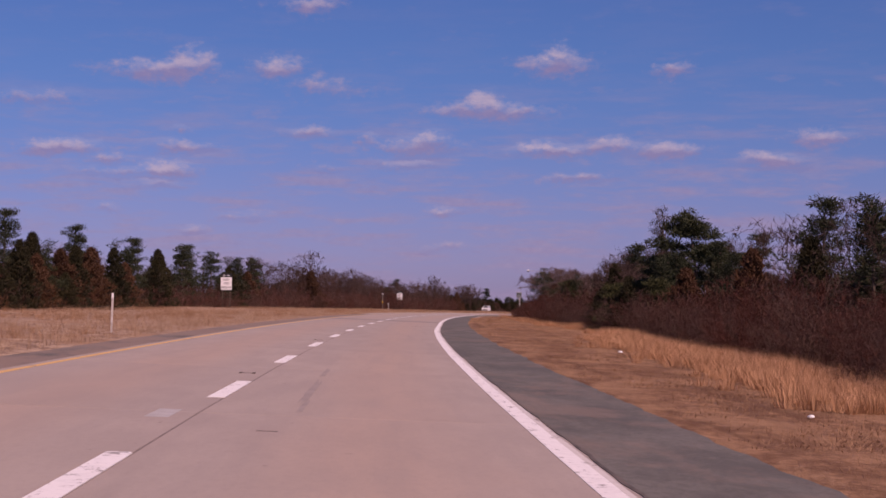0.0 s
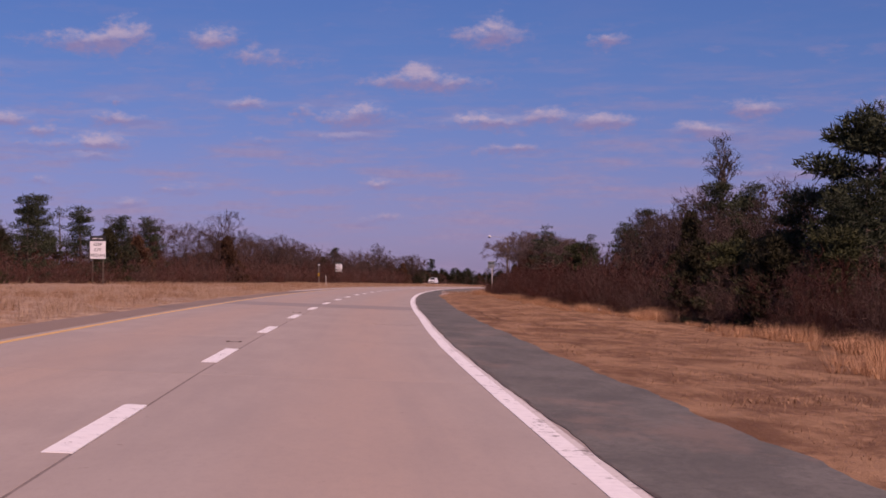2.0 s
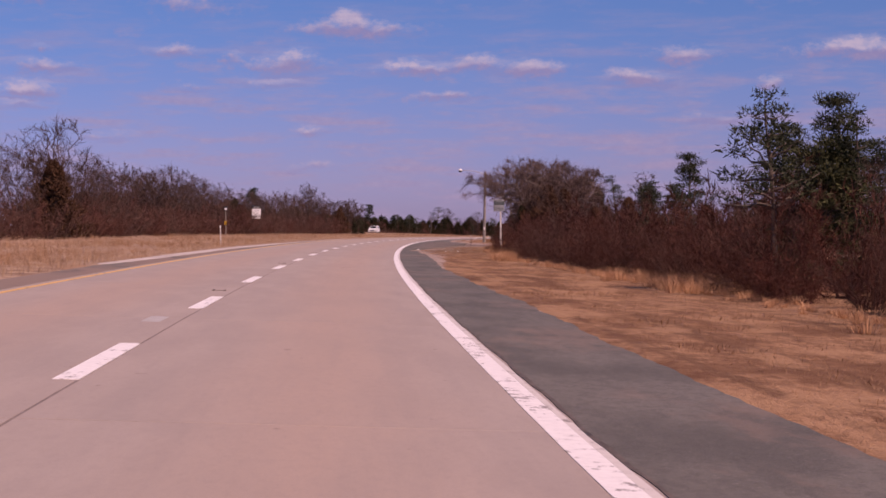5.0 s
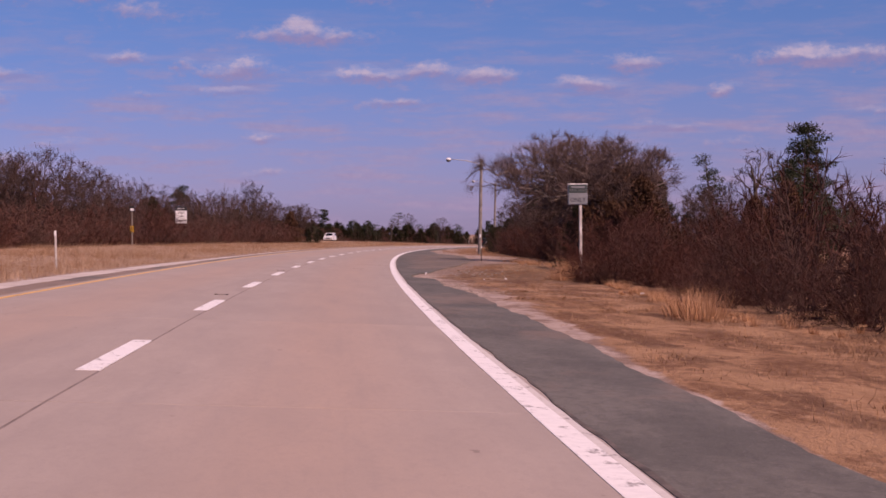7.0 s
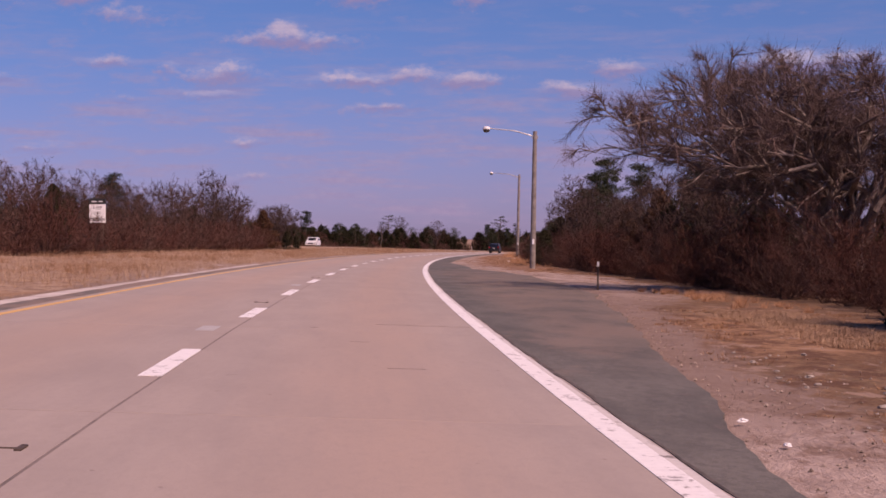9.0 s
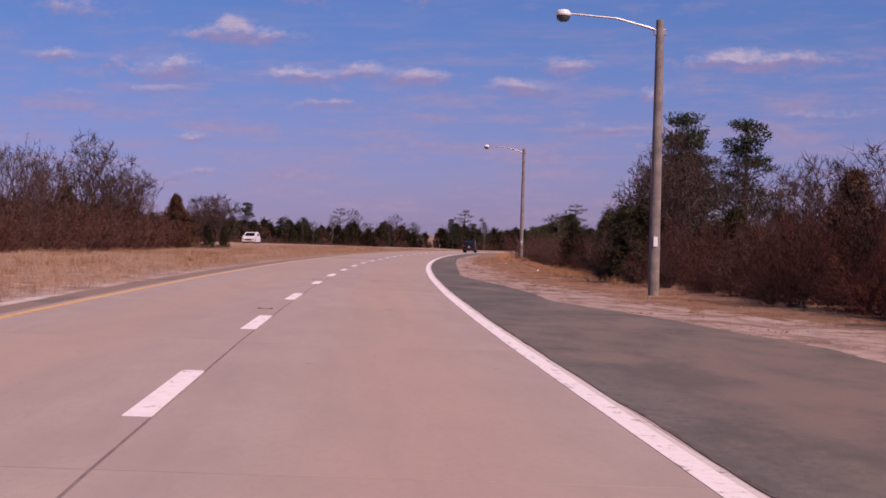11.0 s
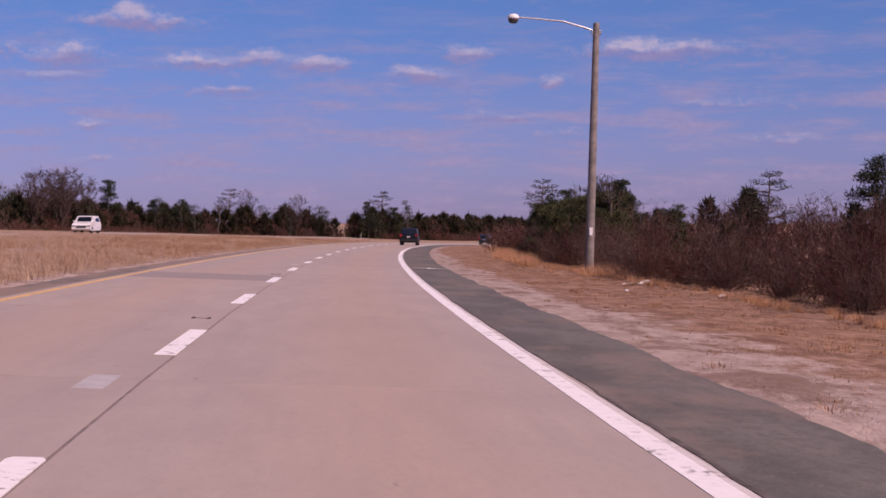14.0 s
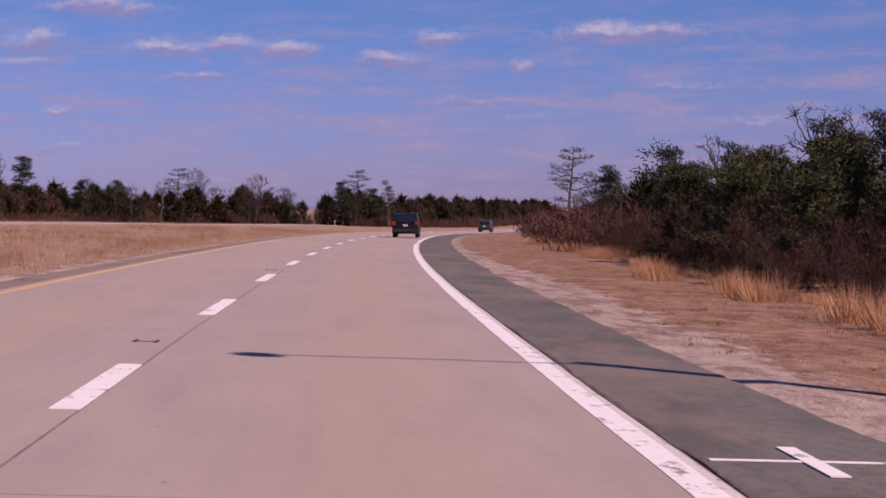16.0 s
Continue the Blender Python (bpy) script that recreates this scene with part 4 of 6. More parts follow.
class Stuff:
    """Many light trees or shrubs joined into one mesh, for what nobody could count."""

    def __init__(self):
        self.v, self.f, self.m, self.n, self.mats = [], [], [], 0, []

    def add(self, kind, s, d, size=1.0, tall=None):
        m = np.array(stand(s, d, pick.uniform(0, 360), -0.05, size, tall))
        for verts, tris, mat in LIGHT[kind]:
            if mat not in self.mats:
                self.mats.append(mat)
            self.v.append(verts @ m[:3, :3].T + m[:3, 3])
            self.f.append(tris + self.n)
            self.m.append(np.full(len(tris), self.mats.index(mat)))
            self.n += len(verts)

    def done(self, name, label, category):
        v, f, mi = np.concatenate(self.v), np.concatenate(self.f), np.concatenate(self.m)
        me = bpy.data.meshes.new(name)
        me.vertices.add(len(v))
        me.vertices.foreach_set("co", v.ravel())
        me.loops.add(3 * len(f))
        me.loops.foreach_set("vertex_index", f.ravel())
        me.polygons.add(len(f))
        me.polygons.foreach_set("loop_start", np.arange(len(f)) * 3)
        for mat in self.mats:
            me.materials.append(MAT[mat])
        me.polygons.foreach_set("material_index", mi)
        me.update(calc_edges=True)
        return tagged(new(name, me), label, category, kind="stuff")


def light(pair, *mats):
    made = []
    for wood, mat in zip(pair, mats):
        if wood.f:
            tris = [t for f in wood.f for t in ((f,) if len(f) == 3 else ((f[0], f[1], f[2]), (f[0], f[2], f[3])))]
            made.append((np.array([tuple(p) for p in wood.v]), np.array(tris), mat))
    return made


LIGHT = {
    "brush": light(mound(61, 3.3, 3.8, 13, 14, 6, 0.018, 1, 0.1, 0.65), "twig", "twig"),
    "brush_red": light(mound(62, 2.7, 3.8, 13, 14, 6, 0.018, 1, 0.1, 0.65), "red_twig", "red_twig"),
    # Median brush with twigs in the lightened, sunlit colour.
    "brush_lit": light(mound(74, 2.9, 3.8, 13, 14, 6, 0.018, 1, 0.1, 0.65), "red_twig", "lit_russet"),
    "brush_tall": light(mound(63, 4.6, 3.8, 13, 15, 7, 0.014, 2, 0.2, 0.5), "grey_twig", "pale_twig"),
    "pine": light(pine(64, 6.4, 0.06, 2.1, 15, 20, False, 0.7, 4), "bark", "needle"),
    "pine_wide": light(pine(65, 5.2, 0.06, 2.5, 14, 20, False, 0.75, 4), "bark", "needle"),
    "cedar": light(cedar(66, 4.4, 1.8, 170, 1.5), "bark", "cedar"),
    "bare": light(domed(67, 6.3, 2.4, 1.2, 9, 4, 3, 7, 0.06, 0.0, 0.45, 0.016, 3, 2), "grey_twig", "grey_twig"),
    "far_brush": light(haze(68, 6.4, 6.0, 420, 0.065), "twig", "lit_russet"),
    "far_red": light(haze(69, 3.5, 5.6, 260, 0.055), "red_twig", "lit_russet"),
    "far_bare": light(haze(70, 8.6, 6.4, 480, 0.05), "grey_twig", "grey_twig"),
    "far_pine": light(pine(71, 8.2, 0.03, 2.9, 16, 20, False, 1.25, 4), "bark", "needle"),
    "far_cedar": light(cedar(73, 6.2, 3.0, 110, 3.3), "bark", "cedar"),
}

# The thicket to the right: the front row bush by bush, the rest joined.
mass = Stuff()
s = 12.0
while s < 480:
    low = 338 < s < 470
    kinds = ("shrub_g", "shrub_c", "shrub_d", "shrub_g", "shrub_b") if low else (("shrub_a", "shrub_b", "shrub_a", "shrub_g", "shrub_d") if s < 130 else ("shrub_a", "shrub_b", "shrub_b", "shrub_d"))
    if not 235 < s < 242:
        put(pick.choice(kinds), s, shrub_line(s) + 1.2 + pick.uniform(-0.35, 0.7), pick.uniform(0.62, 1.02) * (0.85 if s < 130 else 0.86 if low else 1.0) * (0.8 if 187 < s < 214 else 1.0) * (1.0 + 0.4 * noise.noise((s * 0.13, 0, 3))))
    s += pick.uniform(1.9, 2.6)
s = 8.0
while s < 640:
    low = 338 < s < 470
    for back in (3.2, 6.2):
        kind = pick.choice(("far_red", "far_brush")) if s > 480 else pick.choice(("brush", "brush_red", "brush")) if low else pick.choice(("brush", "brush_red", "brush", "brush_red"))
        mass.add(kind, s + pick.uniform(-1, 1), shrub_line(s) + back + pick.uniform(-0.7, 0.7), pick.uniform(0.7, 1.12) * (0.5 if s > 480 else 0.7 if low else 0.85 if s < 100 else 1.0))
    if low:
        mass.add(pick.choice(("brush", "brush_tall")), s, shrub_line(s) + 9.5 + pick.uniform(-0.8, 1.5), pick.uniform(0.6, 0.8))
    if 118 < s < 185 and pick.random() < 0.6:
        mass.add("bare" if pick.random() < 0.5 else "brush_tall", s, shrub_line(s) + 9.0 + pick.uniform(-1, 2), pick.uniform(0.75, 1.0) * (1.0 if s < 160 else 0.75))
    if 44 < s < 102:
        mass.add(pick.choice(("bare", "cedar", "brush_tall", "bare", "brush_tall")), s, shrub_line(s) + 8.0 + pick.uniform(-1.5, 2.5), pick.uniform(0.75, 1.0))
    s += pick.uniform(2.1, 2.9) if s < 480 else 3.6
mass.done("thicket", "dense leafless reddish-brown thicket behind the front shrubs", "thicket")

# Trees that stand out to the right.
for k, s, d, g, turn in (("pine_high", 148.6, 22.0, 1.0, 40), ("pine_broad", 102.5, 19.2, 0.98, 100), ("pine_a", 105, 18.4, 0.72, 10), ("bare_a", 115, 18.8, 0.85, 200), ("pine_b", 94, 19.5, 0.78, 77), ("pine_broad", 106, 22.0, 0.72, 30), ("bare_c", 119, 19.5, 0.85, 30),
                         ("bare_b", 121, 20, 0.95, 5), ("pine_a", 190.3, 22.9, 0.98, 30), ("pine_c", 182, 22, 0.9, 80), ("pine_a", 262.2, 27.5, 1.06, 15), ("pine_c", 250, 24.5, 0.9, 60),
                         ("pine_flat", 577.7, 15.8, 1.0, 60), ("pine_a", 362.4, 18.6, 1.2, 45), ("pine_b", 352, 17, 1.1, 5), ("pine_c", 345, 15.5, 1.05, 33), ("bare_a", 368, 17, 1.1, 70),
                         ("pine_c", 98, 16.5, 0.75, 30), ("pine_c", 106, 16.8, 0.8, 130), ("pine_b", 88, 18.5, 0.64, 230), ("cedar_rust", 92, 17.0, 0.95, 0), ("bare_a", 114, 22.5, 0.95, 300),
                         ("cedar_b", 110, 15.8, 1.0, 160), ("pine_b", 103, 22.5, 0.9, 250), ("pine_c", 99, 17.4, 0.85, 90), ("bare_c", 357, 15.8, 0.8, 120), ("pine_a", 356, 20.5, 1.1, 300),
                         ("bare_b", 349, 13.6, 0.8, 220), ("cedar_b", 341, 13.2, 1.05, 20), ("cedar_b", 333.5, 11.6, 0.75, 50), ("cedar_a", 346, 14.2, 0.85, 0), ("pine_c", 374, 15.5, 0.5, 310),
                         ("pine_low", 441, 12.6, 0.66, 0), ("pine_low", 445, 13.4, 0.78, 140), ("pine_low", 449, 12.8, 0.72, 260), ("pine_low", 454, 14.0, 0.85, 50), ("pine_flat", 424.3, 20.6, 0.49, 0), ("pine_flat", 398, 21.5, 0.42, 90), ("pine_low", 423, 16.0, 0.65, 0),
                         ("pine_low", 433, 14.6, 0.66, 200), ("pine_low", 437, 13.6, 0.64, 90), ("cedar_b", 458, 13.0, 0.9, 0), ("pine_low", 430, 13.2, 0.7, 20), ("pine_low", 439, 15.2, 0.9, 310), ("pine_low", 443, 16.0, 0.95, 70), ("pine_low", 447.5, 15.0, 0.95, 180), ("pine_low", 452, 13.2, 0.8, 220), ("pine_low", 457, 14.8, 0.95, 100), ("pine_low", 462, 13.4, 0.85, 330), ("pine_low", 467, 14.6, 0.9, 40), ("pine_c", 449, 17.0, 0.85, 10), ("cedar_b", 399, 13.6, 0.6, 0), ("cedar_rust", 243.5, 14.2, 1.25, 0), ("cedar_rust", 246.5, 15.6, 1.2, 120), ("cedar_a", 243.6, 12.3, 0.72, 0), ("cedar_rust", 236.6, 12.9, 0.8, 60), ("cedar_rust", 242.5, 13.2, 1.05, 10), ("cedar_a", 362.5, 11.9, 0.62, 0), ("pine_low", 354, 13.5, 0.8, 10), ("pine_low", 359, 14.2, 0.85, 100), ("pine_low", 366, 14.5, 0.6, 200), ("bare_c", 338, 14.0, 0.95, 0), ("bare_b", 343, 15.0, 1.1, 50), ("bare_c", 347, 15.5, 0.95, 110), ("bare_b", 334, 13.5, 1.0, 170), ("pine_low", 348, 13.8, 0.85, 300), ("bare_a", 366, 18.0, 1.05, 0)):
    put(k, s, d, g, turn)
for s, d, k, g in ((76.5, 20.5, "pine_b", 0.98), (60, 19, "pine_c", 1.0), (70, 22, "pine_b", 0.78), (78, 18, "cedar_rust", 1.1), (86, 23, "pine_b", 0.7), (52, 21, "pine_b", 0.8), (66, 18, "cedar_a", 0.95),
                   (128, 17, "bare_a", 0.95), (134, 19, "bare_c", 0.95), (141, 17, "bare_b", 0.95), (147, 18.5, "bare_c", 0.8), (152, 18, "bare_a", 0.95), (127, 18.3, "pine_b", 0.92), (99, 14.6, "cedar_b", 0.85), (106, 14.4, "pine_low", 0.7), (112, 14.6, "cedar_b", 0.9), (118, 14.6, "cedar_b", 0.75), (124, 16.5, "bare_b", 0.85), (121, 17.2, "bare_a", 0.8), (131, 16.5, "bare_b", 0.9), (97, 16.0, "pine_low", 0.75), (104, 15.8, "pine_low", 0.75), (132, 20.5, "pine_c", 1.15), (122, 16, "cedar_a", 1.0), (117, 16.8, "bare_b", 0.8), (138, 21, "pine_b", 0.9), (158, 20.5, "pine_slim", 0.98), (163, 20.5, "bare_c", 0.75),
                   (162, 15.3, "pine_slim", 0.7), (193, 20.9, "pine_c", 1.15), (166, 19, "pine_c", 0.9), (172, 18, "bare_b", 0.65), (178, 20, "bare_a", 0.7), (205, 24, "pine_c", 0.85), (197, 15.5, "pine_c", 0.65), (214, 20, "bare_b", 0.6),
                   (226, 14.8, "bare_b", 0.62), (231, 16.5, "bare_b", 0.72), (229, 18.5, "cedar_rust", 0.95), (221, 15.5, "cedar_rust", 0.75), (235, 13.9, "cedar_rust", 1.05), (237, 17, "bare_b", 0.72), (240, 21, "pine_c", 0.9),
                   (278, 18.5, "pine_b", 0.95), (285, 19.5, "pine_b", 1.0), (291, 18, "pine_c", 1.05), (298, 17.5, "pine_b", 0.85), (275, 20.5, "cedar_a", 1.2), (282, 17, "cedar_a", 0.85), (288, 16, "cedar_b", 1.0), (294, 17.5, "pine_c", 0.95), (300, 16, "cedar_b", 1.05), (306, 18, "pine_c", 0.9),
                   (324, 16.5, "bare_b", 0.85), (332, 15.5, "cedar_b", 0.9), (338, 17, "bare_a", 0.9), (372, 14.5, "cedar_a", 0.7), (376, 16, "cedar_b", 0.95),
                   (384, 17, "bare_b", 0.65), (398, 20, "pine_c", 0.7), (412, 22, "pine_c", 0.85), (424, 20, "bare_b", 0.7), (428, 17, "pine_c", 0.55),
                   (440, 15, "cedar_b", 0.9), (446, 17, "pine_b", 0.72), (452, 16, "pine_c", 0.85), (468, 17, "cedar_b", 1.0), (476, 18, "pine_c", 0.9),
                   (490, 17, "pine_b", 0.8), (505, 18, "cedar_a", 0.9), (525, 17, "pine_c", 1.0), (545, 19, "bare_a", 0.8)):
    put(k, s, d, g)
for s, d, g in ((459.1, 17.4, 1.0), (448, 15.5, 0.85), (438, 15.2, 0.85), (476, 17.0, 0.95), (252, 22.0, 1.08)):
    put("snag", s, d, g)

# Brown trees and shrubs round the turnout, and a loose airy pine ahead of it.
for k, s, d, g, turn in (("bare_b", 243.6, 13.9, 0.95, 40), ("bare_b", 239.4, 13.6, 0.9, 130), ("shrub_b", 240.0, 12.4, 0.95, 20), ("shrub_a", 237.9, 12.1, 0.9, 200), ("shrub_b", 235.6, 12.0, 0.85, 310), ("pine_slim", 254, 20.4, 0.9, 70), ("shrub_c", 220.5, 9.6, 0.6, 0), ("shrub_c", 219.0, 9.85, 0.68, 90), ("shrub_c", 217.2, 10.0, 0.7, 200),
                         ("bare_b", 296, 15.0, 0.95, 10), ("cedar_rust", 301, 15.6, 1.15, 80), ("bare_b", 304, 16.2, 1.0, 160), ("pine_c", 303, 17.6, 1.0, 250), ("bare_b", 308, 14.3, 0.8, 300), ("bare_c", 311, 16.8, 0.75, 50),
                         ("cedar_rust", 290, 16.4, 1.2, 200), ("bare_b", 286, 15.6, 0.95, 120), ("pine_c", 289, 18.4, 1.05, 330), ("bare_b", 280, 15.4, 0.9, 30), ("cedar_rust", 314, 15.4, 1.0, 20), ("bare_b", 318, 15.6, 0.85, 220),
                         ("pine_loose", 158, 12.4, 1.0, 40), ("pine_low", 162.5, 14.6, 0.95, 100)):
    put(k, s, d, g, turn)

# The great spreading tree, leafless, low over the verge.
oak = domed(77, 7.5, 7.2, 1.5, 34, 13, 10, 20, 0.15, -2.6, 0.48, 0.0048, 6, 1, 0.15)
tree_thing("bare_tree", "wide spreading leafless oak with crooked grey limbs", "tree", *oak, "oak_bark", "oak_twig", "twig_crown").matrix_basis = stand(268.5, 17.4, 0, 0, 1.0)

# The left side: cedars and pines, then brown brush, then far woods.
mass = Stuff()
for s, d, k, g in ((56, -23, "pine_b", 0.8), (60, -25, "pine_a", 0.8), (64, -22, "cedar_a", 0.95), (70, -24, "pine_a", 0.8), (76, -21, "cedar_b", 1.2), (82, -25, "pine_b", 0.9), (90, -22, "cedar_rust", 1.0),
                   (97, -26, "pine_b", 0.9), (98, -19.6, "cedar_a", 1.0), (104, -19.3, "cedar_rust", 1.0), (112, -19.2, "cedar_rust", 1.1), (108, -24, "pine_a", 0.85), (120, -22, "cedar_b", 1.3), (128, -24, "pine_a", 0.85),
                   (138, -22, "pine_b", 0.95), (148, -21.5, "cedar_a", 1.35), (154, -20.5, "pine_c", 1.25), (160, -21.5, "pine_b", 1.1), (170, -20.5, "pine_c", 1.25), (177, -20, "cedar_b", 1.5), (184, -20.5, "pine_c", 1.2),
                   (192, -20.5, "cedar_rust", 1.3), (200.2, -21, "pine_c", 1.2), (212, -23, "cedar_rust", 1.1), (226, -18.5, "bare_a", 1.25), (221, -17.2, "cedar_rust", 1.25), (233, -20, "cedar_rust", 1.2),
                   (244, -20, "bare_b", 1.05), (256, -21, "bare_c", 0.9), (268, -19, "bare_b", 1.0), (274, -20, "bare_a", 1.0), (281, -20, "bare_a", 1.1), (288, -19.5, "bare_b", 1.2), (296, -20, "bare_b", 0.95),
                   (310, -21, "bare_c", 0.85), (322, -20, "cedar_a", 0.95), (334, -22, "bare_b", 0.9), (355.7, -23.5, "pine_c", 1.15), (362, -23, "bare_b", 0.9),
                   (372, -24, "bare_a", 0.75), (381, -19.5, "bare_c", 1.15), (388, -19.5, "bare_a", 1.2), (393, -18.8, "bare_b", 1.15), (409, -18.2, "cedar_rust", 1.2), (421, -17.4, "cedar_a", 0.5), (428, -17.1, "cedar_a", 0.42)):
    put(k, s, d, g * float(np.interp(s, [60, 80, 130, 150, 195, 210], [1.05, 0.98, 0.95, 0.8, 0.82, 1.0])))
for k in range(22):
    put(("cedar_a", "cedar_rust", "cedar_b", "cedar_a", "cedar_rust", "pine_c", "cedar_b")[k % 7], 54 + 3.8 * k + pick.uniform(-1, 1), -18.6 - pick.uniform(0, 1.2), pick.uniform(0.6, 1.0))
s = 46.0
while s < 424:
    d = float(np.interp(s, [50, 160, 220, 300, 380, 424], [-19.5, -19.0, -16.5, -17.5, -17.0, -18.5]))
    size = 0.85 if s < 200 else 1.05 if s < 240 else 1.2 if s < 360 else 1.4 if s < 406 else float(np.interp(s, [406, 424], [1.0, 0.5]))
    kinds = ("brush_lit", "brush", "brush_red", "brush") if s < 200 else ("brush", "brush_lit", "brush_tall", "brush_lit")
    mass.add("brush_lit", s + pick.uniform(-1, 1), d - 0.2 + pick.uniform(-0.4, 0.4), pick.uniform(0.7, 1.0) * size)
    for back in (1.9, 4.6):
        mass.add(pick.choice(kinds), s + pick.uniform(-1, 1), d - back + pick.uniform(-0.6, 0.6), pick.uniform(0.85, 1.15) * size)
    if pick.random() < 0.9 and s < 408:
        mass.add(pick.choice(("bare", "cedar", "bare", "bare", "brush_tall") if s > 200 else ("cedar", "pine", "bare", "cedar", "pine_wide")), s, d - 6.0 + pick.uniform(-1.5, 2.5), pick.uniform(0.75, 1.02) * (0.86 if s < 200 else 1.0))
    s += pick.uniform(2.2, 3.0)
for s, d in ((306, -16.8), (309.5, -17.0), (303, -17.2)):
    mass.add("brush", s, d, 1.15)
mass.done("thicket", "brown leafless brush and small trees along the median", "thicket")

# Far woods that close the view beyond the other carriageway and the bend.
mass = Stuff()
for k, s, d, g in (("pine_a", 638.7, -63.2, 1.3), ("pine_flat", 704, -61, 1.12), ("bare_c", 678.5, -49.2, 1.35), ("bare_a", 668.2, -36.5, 1.3), ("pine_flat", 719.6, -31.0, 1.12), ("pine_slim", 692, -19.4, 1.25),
                   ("bare_a", 603, -58.5, 1.65), ("bare_a", 610, -61, 1.75), ("bare_b", 616, -60, 1.85), ("bare_a", 597, -60, 1.6), ("bare_b", 607, -60, 1.8), ("bare_a", 592, -59, 1.5), ("pine_c", 652, -59.5, 1.2), ("pine_c", 660, -56, 1.25), ("pine_a", 690, -27, 1.0), ("pine_b", 696, -23, 1.0), ("snag", 662, -50, 1.2), ("snag", 684, -44, 1.1)):
    put(k, s, d, g)


def far_line(s):
    """Where the far woods to the left begin."""
    return float(np.interp(s, [380, 430, 520, 606, 645, 665, 680, 692, 705, 730, 860], [-48, -54, -57, -58, -57, -46, -36, -22, -14, -11, -11]))


for k in range(170):
    s = 385 + 460 * k / 169 + pick.uniform(-3, 3)
    d = far_line(s)
    clump = noise.noise((s * 0.045, 1.0, 0.0))
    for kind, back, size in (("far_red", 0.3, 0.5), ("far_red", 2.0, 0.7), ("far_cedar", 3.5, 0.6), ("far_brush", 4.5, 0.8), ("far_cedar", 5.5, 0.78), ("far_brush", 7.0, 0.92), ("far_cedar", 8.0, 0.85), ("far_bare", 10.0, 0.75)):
        mass.add(kind, s + pick.uniform(-1.5, 1.5), d - back + pick.uniform(-1, 1), size * pick.uniform(0.6, 1.15))
    if clump > -0.15 or 655 < s < 760:
        for _ in range(2 if clump > 0.1 else 1):
            mass.add(pick.choice(("far_pine", "far_cedar", "far_pine")), s + pick.uniform(-3, 3), d - 2 - pick.uniform(0, 7), (pick.uniform(0.42, 0.85) + 0.2 * clump) * (0.75 if s > 700 else 1.0))
    elif pick.random() < 0.6:
        mass.add(pick.choice(("far_bare", "far_cedar", "bare")), s, d - 3 - pick.uniform(0, 6), pick.uniform(0.6, 0.95))
for k in range(105):
    s = 480 + 400 * k / 104
    mass.add(pick.choice(("far_pine", "far_cedar", "far_brush", "far_pine", "far_brush", "far_bare")), s, 14.5 + pick.uniform(0, 8), pick.uniform(0.4, 0.65))
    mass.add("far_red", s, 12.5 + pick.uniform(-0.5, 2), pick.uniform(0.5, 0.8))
for k in range(90):
    mass.add(pick.choice(("brush", "brush_tall", "brush_red", "cedar")), 372 + 240 * k / 89 + pick.uniform(-1, 1), pick.uniform(20, 30), pick.uniform(0.7, 0.95))
# Woods beyond the thickets on both sides.
for k in range(110):
    s = 20 + 580 * k / 109
    mass.add(pick.choice(("far_brush", "far_cedar", "far_bare", "far_brush")), s, 42 + pick.uniform(0, 26), pick.uniform(0.6, 1.0))
    if s < 400:
        mass.add(pick.choice(("far_brush", "far_cedar", "far_bare", "far_brush")), s, -52 - pick.uniform(0, 22), pick.uniform(0.6, 1.0))
mass.done("woods", "far dark pines, cedars and bare brush closing the view", "woods")

# ---- grass ----
def grass(name, label, mat, spots, blades, height, width, seed, thin=1.0, droop=0.65):
    """Many clumps of thin bent blades in one mesh. spots: rows of s, d, size."""
    rng = np.random.default_rng(seed)
    spots = np.asarray(spots)
    n = len(spots) * blades
    base = np.repeat(spot(spots[:, 0], spots[:, 1], -0.05), blades, 0)
    size = np.repeat(spots[:, 2], blades)
    ang, fan = rng.uniform(0, 2 * np.pi, n), rng.random(n)
    base[:, 0] += np.cos(ang) * fan * width * size
    base[:, 1] += np.sin(ang) * fan * width * size
    tall = height * size * rng.uniform(0.55, 1.1, n)
    lean = rng.uniform(0.1, droop, n) * tall
    tip = base + np.stack([np.cos(ang) * lean, np.sin(ang) * lean, tall], 1)
    wide = (0.004 + 0.006 * height) * thin
    side = np.stack([-np.sin(ang), np.cos(ang), 0 * ang], 1) * (wide * rng.uniform(0.6, 1.3, n))[:, None]
    v = np.stack([base - side, base + side, tip], 1).reshape(-1, 3)
    me = bpy.data.meshes.new(name)
    me.vertices.add(3 * n)
    me.vertices.foreach_set("co", v.ravel())
    me.loops.add(3 * n)
    me.loops.foreach_set("vertex_index", np.arange(3 * n))
    me.polygons.add(n)
    me.polygons.foreach_set("loop_start", np.arange(n) * 3)
    me.update(calc_edges=True)
    me.materials.append(MAT[mat])
    return tagged(new(name, me), label, "grass", kind="stuff")


rng = np.random.default_rng(8)
